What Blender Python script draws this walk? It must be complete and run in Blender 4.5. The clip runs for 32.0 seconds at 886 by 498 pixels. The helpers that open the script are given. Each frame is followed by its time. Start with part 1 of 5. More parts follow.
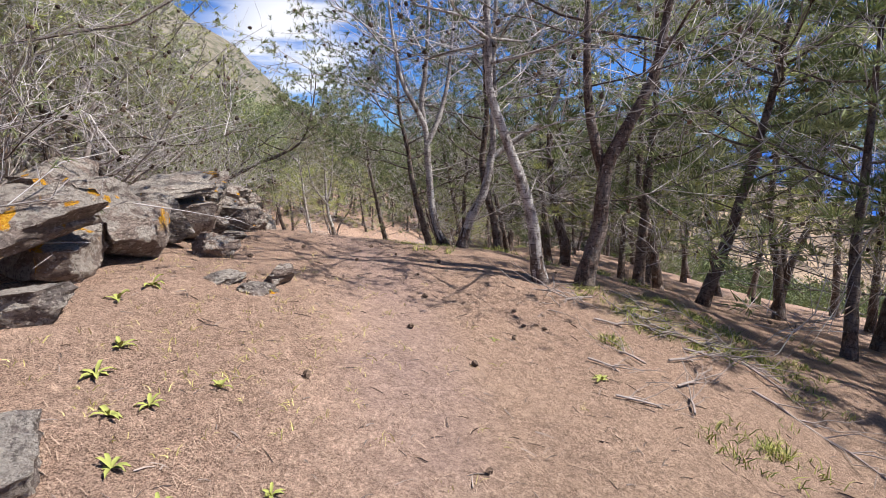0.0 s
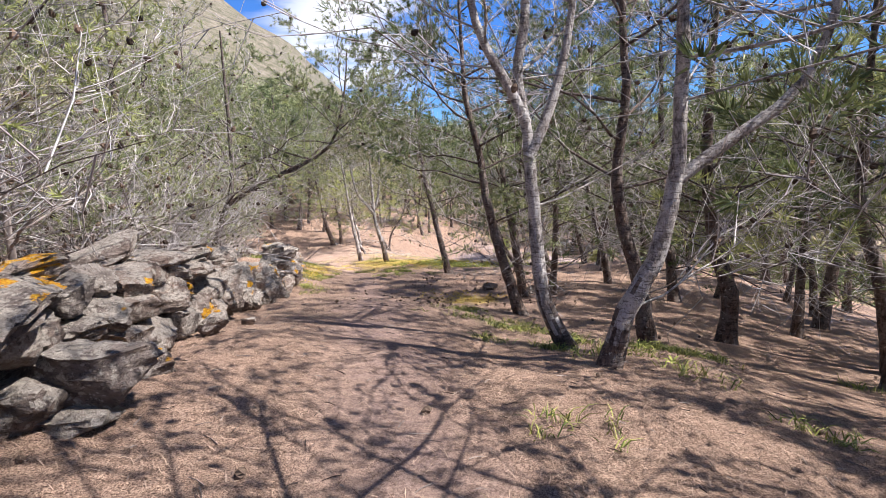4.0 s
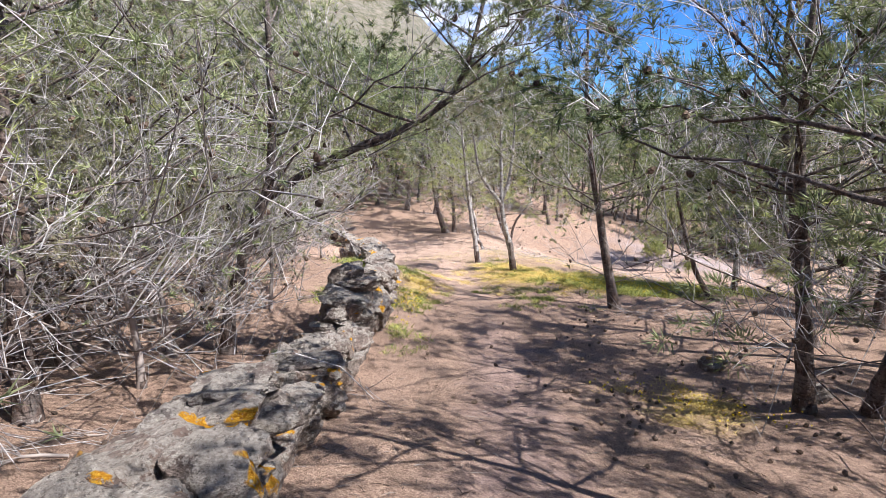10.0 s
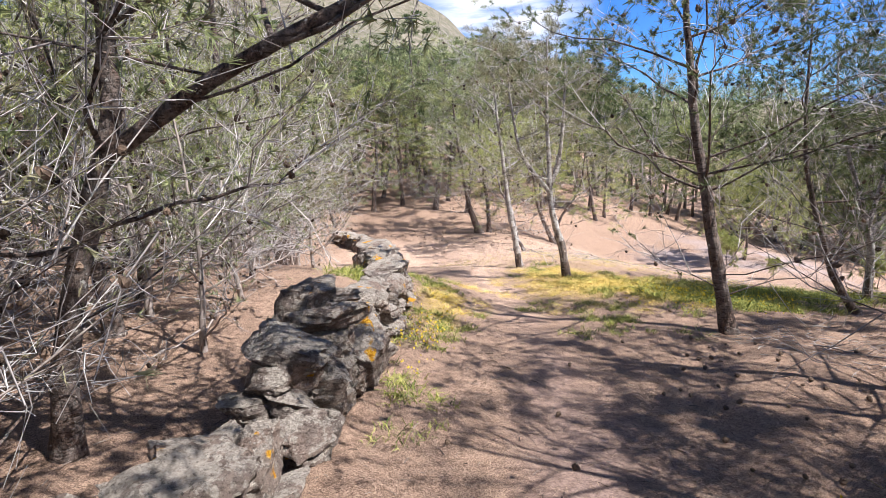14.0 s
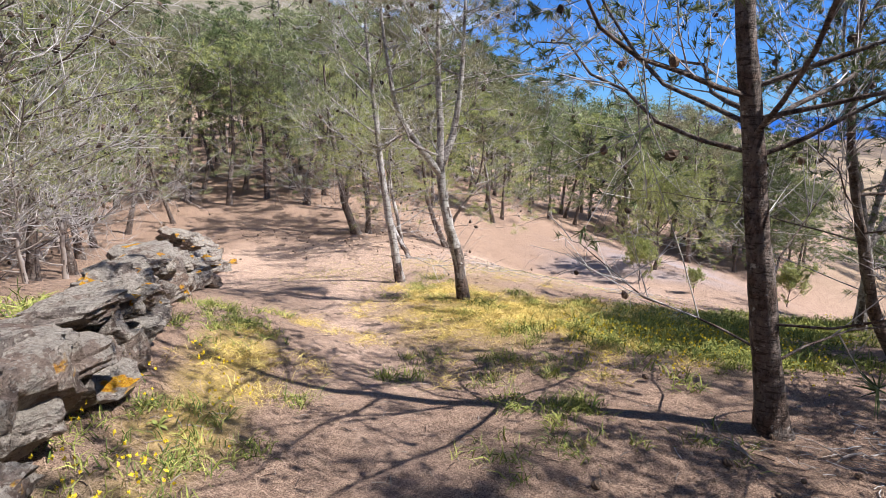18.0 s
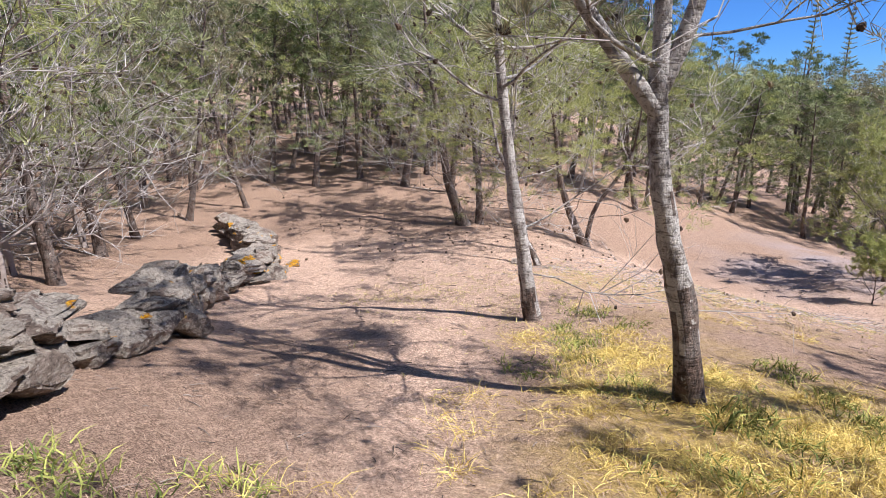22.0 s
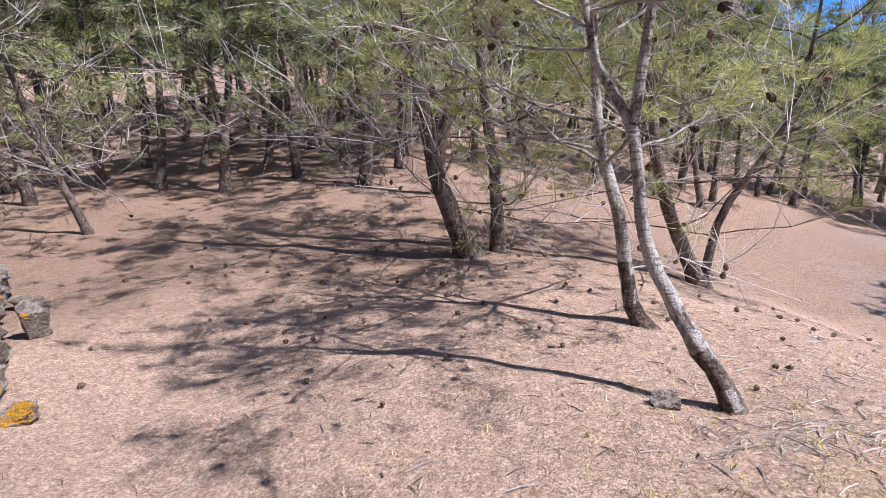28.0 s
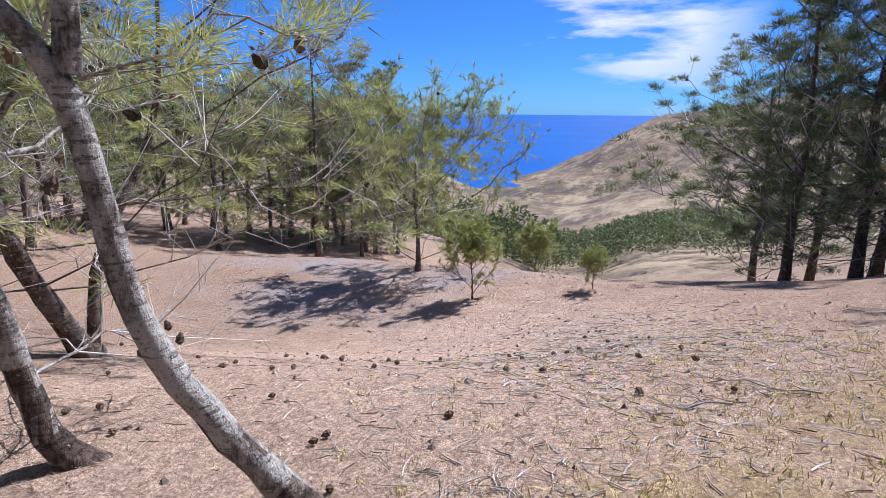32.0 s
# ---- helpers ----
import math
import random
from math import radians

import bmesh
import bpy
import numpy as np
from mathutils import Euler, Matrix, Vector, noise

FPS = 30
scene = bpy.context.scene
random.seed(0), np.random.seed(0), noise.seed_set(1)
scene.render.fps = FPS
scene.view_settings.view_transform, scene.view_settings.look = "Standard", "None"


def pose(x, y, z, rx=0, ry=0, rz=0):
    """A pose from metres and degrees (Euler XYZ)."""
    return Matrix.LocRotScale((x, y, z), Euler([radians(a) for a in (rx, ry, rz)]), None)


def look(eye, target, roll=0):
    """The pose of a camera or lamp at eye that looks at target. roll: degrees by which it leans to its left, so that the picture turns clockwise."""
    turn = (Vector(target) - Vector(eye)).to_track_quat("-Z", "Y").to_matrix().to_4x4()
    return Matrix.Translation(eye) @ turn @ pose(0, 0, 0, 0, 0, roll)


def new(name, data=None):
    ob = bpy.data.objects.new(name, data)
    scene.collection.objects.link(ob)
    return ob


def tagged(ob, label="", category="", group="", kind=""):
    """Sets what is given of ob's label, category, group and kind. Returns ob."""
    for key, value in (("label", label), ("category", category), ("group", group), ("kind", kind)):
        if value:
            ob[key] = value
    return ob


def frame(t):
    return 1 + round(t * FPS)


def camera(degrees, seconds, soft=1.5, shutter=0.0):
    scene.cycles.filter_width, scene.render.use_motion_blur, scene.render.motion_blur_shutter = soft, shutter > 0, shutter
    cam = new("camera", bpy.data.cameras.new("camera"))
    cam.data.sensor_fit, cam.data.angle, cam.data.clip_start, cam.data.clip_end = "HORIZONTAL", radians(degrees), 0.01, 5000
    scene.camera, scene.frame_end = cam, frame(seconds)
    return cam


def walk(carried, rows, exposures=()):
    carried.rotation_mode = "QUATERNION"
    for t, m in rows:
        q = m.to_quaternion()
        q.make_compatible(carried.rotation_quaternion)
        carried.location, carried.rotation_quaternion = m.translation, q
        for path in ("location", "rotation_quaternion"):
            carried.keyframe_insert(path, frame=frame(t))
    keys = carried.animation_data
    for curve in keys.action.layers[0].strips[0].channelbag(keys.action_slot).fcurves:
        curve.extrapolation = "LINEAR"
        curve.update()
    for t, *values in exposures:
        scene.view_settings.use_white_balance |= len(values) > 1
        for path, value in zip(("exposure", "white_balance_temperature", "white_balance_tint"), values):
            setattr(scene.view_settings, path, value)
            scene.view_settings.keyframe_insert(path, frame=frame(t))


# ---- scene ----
cam = camera(74.05, 32.0, soft=0.3)
PATH = [
    (0, look((-0.827, -5.587, 1.322), (1.865, 3.859, -0.553), 0.53)),
    (0.5, look((-0.714, -5.042, 1.306), (1.455, 4.535, -0.588), -0.31)),
    (1, look((-0.685, -4.463, 1.279), (1.251, 5.152, -0.669), 0.03)),
    (1.5, look((-0.592, -3.903, 1.283), (1.333, 5.703, -0.723), -1.00)),
    (2, look((-0.468, -3.298, 1.292), (1.472, 6.302, -0.727), -1.04)),
    (2.5, look((-0.371, -2.693, 1.318), (1.669, 6.885, -0.704), -1.02)),
    (4.5, look((-0.013, -0.466, 1.492), (1.541, 9.199, -0.549), -1.85)),
    (5, look((-0.005, -0.004, 1.500), (1.277, 9.704, -0.531), -1.45)),
    (5.5, look((0.087, 0.453, 1.497), (0.833, 10.202, -0.598), -1.92)),
    (6, look((0.167, 0.883, 1.526), (0.387, 10.629, -0.704), -0.86)),
    (6.5, look((0.135, 1.356, 1.515), (0.279, 11.095, -0.748), 0.86)),
    (7, look((0.158, 1.860, 1.451), (0.222, 11.566, -0.955), 0.10)),
    (7.5, look((0.095, 2.414, 1.409), (0.116, 12.087, -1.126), 0.50)),
    (8, look((-0.019, 2.940, 1.363), (-0.055, 12.588, -1.267), 0.17)),
    (8.5, look((-0.110, 3.505, 1.279), (-0.488, 13.132, -1.400), -0.38)),
    (9, look((-0.201, 4.054, 1.206), (-0.540, 13.687, -1.457), -0.71)),
    (9.5, look((-0.117, 4.482, 1.155), (-0.442, 14.133, -1.444), -0.70)),
    (10, look((-0.112, 4.839, 1.114), (-0.229, 14.537, -1.324), -0.27)),
    (10.5, look((-0.097, 5.173, 1.092), (0.027, 14.864, -1.372), -0.24)),
    (11, look((0.041, 5.451, 1.005), (-0.173, 15.236, -1.043), 1.45)),
    (11.5, look((0.098, 5.820, 0.889), (-0.034, 15.563, -1.361), 0.88)),
    (12, look((0.219, 6.252, 0.815), (0.419, 15.898, -1.815), 0.24)),
    (12.5, look((0.254, 6.764, 0.717), (0.527, 16.308, -2.257), 0.33)),
    (13, look((0.170, 7.253, 0.590), (0.462, 16.813, -2.326), 1.61)),
    (13.5, look((0.079, 7.729, 0.414), (-0.829, 17.398, -1.972), -0.01)),
    (14, look((-0.097, 8.173, 0.262), (-0.811, 17.864, -2.098), -2.60)),
    (14.5, look((-0.076, 8.666, 0.084), (-0.416, 18.390, -2.224), -2.07)),
    (15, look((-0.128, 9.157, -0.054), (0.089, 18.890, -2.339), -1.09)),
    (15.5, look((-0.101, 9.604, -0.199), (0.324, 19.316, -2.543), -0.68)),
    (17.5, look((0.360, 11.711, -0.547), (1.639, 21.326, -2.980), 0.85)),
    (18, look((0.409, 12.323, -0.650), (1.492, 21.979, -3.014), 0.68)),
    (18.5, look((0.374, 12.911, -0.770), (1.082, 22.606, -3.117), 0.03)),
    (19, look((0.445, 13.478, -0.905), (0.581, 23.189, -3.288), -0.98)),
    (19.5, look((0.441, 14.059, -1.011), (0.431, 23.774, -3.381), -2.55)),
    (20, look((0.486, 14.588, -1.102), (0.355, 24.272, -3.594), -1.56)),
    (20.5, look((0.503, 15.155, -1.169), (0.213, 24.810, -3.756), -1.04)),
    (21, look((0.479, 15.776, -1.258), (0.147, 25.393, -3.980), -1.09)),
    (21.5, look((0.413, 16.375, -1.333), (-0.249, 25.953, -4.130), -0.87)),
    (22, look((0.317, 16.976, -1.427), (-0.460, 26.585, -4.082), -0.80)),
    (22.5, look((0.301, 17.584, -1.535), (-0.621, 27.280, -3.802), 0.32)),
    (23, look((0.177, 18.180, -1.646), (-0.895, 27.834, -4.020), -0.34)),
    (23.5, look((0.142, 18.727, -1.735), (-1.062, 28.351, -4.168), -0.53)),
    (24, look((-0.003, 19.300, -1.815), (-1.401, 28.865, -4.377), -0.63)),
    (24.5, look((-0.074, 19.858, -1.867), (-1.488, 29.411, -4.464), -0.53)),
    (26.5, look((-0.100, 22.607, -2.349), (-1.825, 32.148, -4.797), -2.44)),
    (27, look((-0.128, 22.950, -2.430), (-1.215, 32.582, -4.891), -2.44)),
    (27.5, look((-0.229, 23.309, -2.516), (-0.947, 32.955, -5.055), -2.35)),
    (28, look((-0.291, 23.725, -2.583), (-0.740, 33.355, -5.241), -2.70)),
    (28.5, look((-0.341, 24.135, -2.669), (-0.389, 33.764, -5.366), -2.00)),
    (29, look((-0.414, 24.483, -2.746), (0.526, 34.058, -5.475), -1.52)),
    (29.5, look((-0.390, 24.786, -2.801), (1.570, 34.210, -5.509), -1.98)),
    (30, look((-0.414, 24.979, -2.835), (3.588, 33.753, -5.483), 0.19)),
    (30.5, look((-0.423, 25.161, -2.848), (5.470, 32.819, -5.422), 0.80)),
    (31, look((-0.367, 25.319, -2.902), (6.311, 32.317, -5.440), 1.34)),
    (31.5, look((-0.285, 25.467, -2.894), (7.181, 31.668, -5.305), -1.15)),
    (32, look((-0.210, 25.551, -2.898), (8.267, 30.317, -5.226), 0.24)),
]
walk(cam, PATH, [(0, 0.78, 6250, 13), (2, 0.74, 6050, 13), (5, 1.15, 6200, 16), (8, 1.1, 5950, 15), (10, 1.02, 5900, 13), (15, 1.06, 6100, 13), (18, 0.84, 6050, 12), (21, 0.8, 6050, 15), (24, 0.72, 5950, 14), (28, 0.74, 5750, 17), (30, 0.9, 5750, 13), (31, 0.68, 5600, 13), (32, 0.55, 5550, 13)])

# ---- light ----
world = bpy.data.worlds.new("sky")
world.use_nodes = True
scene.world = world
SUN_DIR = Vector((-0.86, 0.32, -1.25)).normalized()
wn, wl = world.node_tree.nodes, world.node_tree.links
sky = wn.new("ShaderNodeTexSky")
sky.sky_type = 'NISHITA'
sky.sun_disc = False
sky.sun_elevation = math.asin(-SUN_DIR.z)
sky.sun_rotation = math.atan2(-SUN_DIR.x, -SUN_DIR.y)
sky.altitude = 900
sky.air_density, sky.dust_density, sky.ozone_density = 0.9, 0.0, 6.0
wn["Background"].inputs[1].default_value = 0.07
wtc = wn.new("ShaderNodeTexCoord")
wmap = wn.new("ShaderNodeMapping")
wmap.inputs["Scale"].default_value = (3.0, 3.0, 16.0)
wnoise = wn.new("ShaderNodeTexNoise")
wnoise.inputs["Scale"].default_value = 1.6
wnoise.inputs["Detail"].default_value = 7.0
wnoise.inputs["Roughness"].default_value = 0.55
wramp = wn.new("ShaderNodeValToRGB")
wramp.color_ramp.elements[0].position, wramp.color_ramp.elements[1].position = 0.44, 0.6
wmix = wn.new("ShaderNodeMixRGB")
wmix.inputs[2].default_value = (8.5, 8.6, 8.8, 1)
wl.new(wtc.outputs["Generated"], wmap.inputs["Vector"])
wl.new(wmap.outputs["Vector"], wnoise.inputs["Vector"])
wl.new(wnoise.outputs["Fac"], wramp.inputs["Fac"])
cover = None
for az, el, wide in ((79.0, 8.0, 0.17), (73.0, 7.0, 0.1), (2.0, 8.0, 0.16), (-14.0, 24.0, 0.3), (150.0, 35.0, 0.5)):
    near = wn.new("ShaderNodeVectorMath")
    near.operation = 'DISTANCE'
    near.inputs[1].default_value = (math.sin(radians(az)) * math.cos(radians(el)), math.cos(radians(az)) * math.cos(radians(el)), math.sin(radians(el)))
    fade = wn.new("ShaderNodeMapRange")
    fade.inputs["From Min"].default_value, fade.inputs["From Max"].default_value = wide, wide * 0.35
    wl.new(wtc.outputs["Generated"], near.inputs[0])
    wl.new(near.outputs["Value"], fade.inputs["Value"])
    if cover is None:
        cover = fade.outputs["Result"]
    else:
        both = wn.new("ShaderNodeMath")
        both.operation = 'MAXIMUM'
        wl.new(cover, both.inputs[0])
        wl.new(fade.outputs["Result"], both.inputs[1])
        cover = both.outputs[0]
wmask = wn.new("ShaderNodeMath")
wmask.operation = 'MULTIPLY'
wl.new(wramp.outputs["Color"], wmask.inputs[0])
wl.new(cover, wmask.inputs[1])
wl.new(wmask.outputs[0], wmix.inputs[0])
wtint = wn.new("ShaderNodeMixRGB")
wtint.blend_type = 'MULTIPLY'
wtint.inputs[0].default_value, wtint.inputs[2].default_value = 1.0, (0.80, 0.95, 1.12, 1)
wsat = wn.new("ShaderNodeHueSaturation")
wsat.inputs["Saturation"].default_value = 1.1
wl.new(sky.outputs["Color"], wsat.inputs["Color"])
wl.new(wsat.outputs["Color"], wtint.inputs[1])
wsep = wn.new("ShaderNodeSeparateXYZ")
wlow = wn.new("ShaderNodeValToRGB")
wlow.color_ramp.elements[0].color, wlow.color_ramp.elements[1].position = (0.40, 0.66, 1.0, 1), 0.35
wdeep = wn.new("ShaderNodeMixRGB")
wdeep.blend_type = 'MULTIPLY'
wdeep.inputs[0].default_value = 1.0
wl.new(wtc.outputs["Generated"], wsep.inputs[0])
wl.new(wsep.outputs["Z"], wlow.inputs["Fac"])
wl.new(wtint.outputs["Color"], wdeep.inputs[1])
wl.new(wlow.outputs["Color"], wdeep.inputs[2])
wl.new(wdeep.outputs["Color"], wmix.inputs[1])
wl.new(wmix.outputs["Color"], wn["Background"].inputs[0])
sun = new("sun", bpy.data.lights.new("sun", 'SUN'))
sun.data.energy, sun.data.angle, sun.data.color = 5.0, radians(0.53), (1.0, 0.945, 0.86)
sun.matrix_world = look((0, 0, 60), Vector((0, 0, 60)) + SUN_DIR)


# ---- materials ----
class Mat:
    """A node material with a short hand for its nodes."""

    def __init__(self, name, rough=0.9, spec=0.25):
        self.m = bpy.data.materials.new(name)
        self.m.use_nodes = True
        self.n, self.l = self.m.node_tree.nodes, self.m.node_tree.links
        self.b = self.n["Principled BSDF"]
        self.b.inputs["Roughness"].default_value = rough
        self.b.inputs["Specular IOR Level"].default_value = spec
        self.geo = self.n.new("ShaderNodeNewGeometry")
        self.obj = self.n.new("ShaderNodeTexCoord")

    def noise(self, scale, detail=4.0, rough=0.6, vec=None, stretch=None, w=0.0):
        t = self.n.new("ShaderNodeTexNoise")
        t.inputs["Scale"].default_value, t.inputs["Detail"].default_value, t.inputs["Roughness"].default_value = scale, detail, rough
        v = vec or self.geo.outputs["Position"]
        if stretch:
            mp = self.n.new("ShaderNodeMapping")
            mp.inputs["Scale"].default_value = stretch
            self.l.new(v, mp.inputs["Vector"])
            v = mp.outputs["Vector"]
        self.l.new(v, t.inputs["Vector"])
        return t.outputs["Fac"]

    def voronoi(self, scale, vec=None, feature='F1'):
        t = self.n.new("ShaderNodeTexVoronoi")
        t.feature = feature
        t.inputs["Scale"].default_value = scale
        self.l.new(vec or self.geo.outputs["Position"], t.inputs["Vector"])
        return t.outputs["Distance"]

    def ramp(self, fac, lo, hi, a=(0, 0, 0, 1), b=(1, 1, 1, 1)):
        t = self.n.new("ShaderNodeValToRGB")
        e = t.color_ramp.elements
        e[0].position, e[0].color, e[1].position, e[1].color = lo, (*a[:3], 1), hi, (*b[:3], 1)
        self.l.new(fac, t.inputs["Fac"])
        return t.outputs["Color"]

    def mix(self, fac, a, b, kind='MIX'):
        t = self.n.new("ShaderNodeMixRGB")
        t.blend_type = kind
        for s, v in zip(t.inputs, (fac, a, b)):
            if isinstance(v, (int, float)):
                s.default_value = v
            elif isinstance(v, tuple):
                s.default_value = (*v[:3], 1)
            else:
                self.l.new(v, s)
        return t.outputs["Color"]

    def attr(self, name):
        t = self.n.new("ShaderNodeAttribute")
        t.attribute_name = name
        return t.outputs["Fac"]

    def mul(self, a, b, op='MULTIPLY'):
        t = self.n.new("ShaderNodeMath")
        t.operation = op
        for s, v in zip(t.inputs, (a, b)):
            if isinstance(v, (int, float)):
                s.default_value = v
            else:
                self.l.new(v, s)
        return t.outputs[0]

    def random(self):
        return self.n.new("ShaderNodeObjectInfo").outputs["Random"]

    def island(self):
        return self.geo.outputs["Random Per Island"]

    def done(self, colour, bump=None, strength=0.5, distance=0.02):
        self.l.new(colour, self.b.inputs["Base Color"])
        if bump is not None:
            t = self.n.new("ShaderNodeBump")
            t.inputs["Strength"].default_value, t.inputs["Distance"].default_value = strength, distance
            self.l.new(bump, t.inputs["Height"])
            self.l.new(t.outputs["Normal"], self.b.inputs["Normal"])
        return self.m


def ground_material():
    m = Mat("forest_floor", 0.95, 0.15)
    big, mid, fine = m.noise(0.35, 3), m.noise(1.7, 8, 0.7), m.noise(55, 6, 0.75)
    straw = m.noise(120, 5, 0.8, stretch=(1, 0.65, 1))
    straw2 = m.noise(110, 5, 0.8, stretch=(0.6, 1, 1))
    earth = m.mix(m.ramp(fine, 0.41, 0.59), (0.36, 0.235, 0.175), (0.80, 0.59, 0.45))
    earth = m.mix(m.mul(m.ramp(m.noise(9, 5, 0.65), 0.42, 0.66), 0.35), earth, (0.30, 0.19, 0.14))
    litter = m.mix(m.ramp(straw, 0.43, 0.57), (0.105, 0.064, 0.047), (0.44, 0.295, 0.215))
    litter = m.mix(m.mul(m.ramp(straw2, 0.5, 0.6), 0.6), litter, (0.72, 0.53, 0.385))
    cover = m.mix(m.ramp(m.mul(m.mul(mid, 0.5), m.mul(m.attr("litter"), 0.5), 'ADD'), 0.45, 0.78), earth, litter)
    grey = m.mix(m.ramp(fine, 0.3, 0.7), (0.24, 0.19, 0.185), (0.48, 0.405, 0.39))
    cover = m.mix(m.ramp(m.mul(m.attr("grey"), m.ramp(big, 0.3, 0.6)), 0.15, 0.75), cover, grey)
    straw_y = m.mix(m.ramp(straw2, 0.35, 0.65), (0.36, 0.235, 0.08), (0.62, 0.465, 0.165))
    cover = m.mix(m.ramp(m.mul(m.attr("dry"), m.mul(mid, 1.5)), 0.3, 0.75), cover, straw_y)
    green = m.mix(m.ramp(fine, 0.3, 0.7), (0.10, 0.13, 0.03), (0.28, 0.27, 0.09))
    cover = m.mix(m.mul(m.ramp(m.mul(m.attr("green"), m.mul(mid, 1.6)), 0.35, 0.8), 0.75), cover, green)
    far = m.mix(m.ramp(m.noise(0.05, 8, 0.7, stretch=(1, 1, 0.3)), 0.35, 0.65), (0.18, 0.13, 0.09), (0.40, 0.30, 0.195))
    far = m.mix(m.ramp(m.noise(0.012, 7, 0.7), 0.5, 0.6), far, (0.10, 0.08, 0.068))
    far = m.mix(m.mul(m.ramp(m.noise(0.16, 9, 0.8), 0.46, 0.56), 0.75), far, (0.10, 0.08, 0.065))
    far = m.mix(m.mul(m.ramp(m.noise(0.07, 8, 0.75, stretch=(0.4, 1, 3)), 0.52, 0.6), 0.6), far, (0.46, 0.36, 0.24))
    brow = m.mix(m.ramp(m.noise(0.22, 9, 0.8), 0.42, 0.58), (0.085, 0.09, 0.05), (0.235, 0.21, 0.165))
    far = m.mix(m.mul(m.attr("scrub"), 0.85), far, brow)
    cover = m.mix(m.attr("far"), cover, far)
    # darker brown of the trodden path, also the slope's painted tree shade
    worn_and_shaded = m.mix(m.ramp(fine, 0.36, 0.64), (0.20, 0.135, 0.115), (0.44, 0.315, 0.265))
    cover = m.mix(m.ramp(m.mul(m.attr("worn_and_shaded"), m.mul(mid, 1.7)), 0.3, 0.9), cover, worn_and_shaded)
    grain = m.noise(17, 9, 0.85)
    cover = m.mix(1.0, cover, m.ramp(grain, 0.37, 0.63, (0.6, 0.59, 0.59), (1.34, 1.33, 1.32)), 'MULTIPLY')
    chips = m.voronoi(38)
    cover = m.mix(m.mul(m.ramp(chips, 0.06, 0.16, (1, 1, 1), (0, 0, 0)), m.ramp(m.noise(5, 3), 0.45, 0.6)), cover, (0.10, 0.065, 0.05))
    cover = m.mix(m.mul(m.ramp(m.voronoi(61), 0.05, 0.13, (1, 1, 1), (0, 0, 0)), m.ramp(m.noise(3.1, 3), 0.45, 0.62)), cover, (0.66, 0.55, 0.46))
    h = m.mul(m.mul(grain, 1.6), m.mul(straw, 0.6), 'ADD')
    return m.done(cover, h, 0.8, 0.03)


def bark_material(name, light, dark, pale=0.5):
    m = Mat(name, 0.9, 0.2)
    o = m.obj.outputs["Object"]
    plates = m.noise(30, 6, 0.7, o, (1, 1, 0.4))
    big = m.noise(5.0, 5, 0.65, o)
    rings = m.noise(1, 4, 0.6, o, (12, 12, 55))
    c = m.mix(m.ramp(plates, 0.38, 0.6), dark, light)
    c = m.mix(m.mul(m.ramp(big, 0.44, 0.54), pale), c, (0.60, 0.57, 0.54))
    c = m.mix(m.mul(m.ramp(rings, 0.55, 0.61), 0.75), c, dark)
    c = m.mix(m.mul(m.ramp(m.noise(70, 4, 0.75, o), 0.56, 0.66), 0.85), c, tuple(v * 0.5 for v in dark))
    c = m.mix(m.mul(m.ramp(m.noise(16, 4, 0.7, o), 0.62, 0.68), 0.7), c, (0.62, 0.60, 0.55))
    return m.done(c, m.mul(plates, m.mul(rings, -0.5), 'ADD'), 1.0, 0.03)


def needle_material(name, a, b, c3, thin_share=0.2):
    m = Mat(name, 0.6, 0.3)
    c = m.mix(m.island(), a, b)
    c = m.mix(m.ramp(m.noise(1.1, 3), 0.45, 0.7), c, c3)
    thin = m.n.new("ShaderNodeBsdfTranslucent")
    m.l.new(c, thin.inputs["Color"])
    both = m.n.new("ShaderNodeMixShader")
    both.inputs[0].default_value = thin_share
    m.l.new(m.b.outputs[0], both.inputs[1])
    m.l.new(thin.outputs[0], both.inputs[2])
    m.l.new(both.outputs[0], m.n["Material Output"].inputs["Surface"])
    return m.done(c)


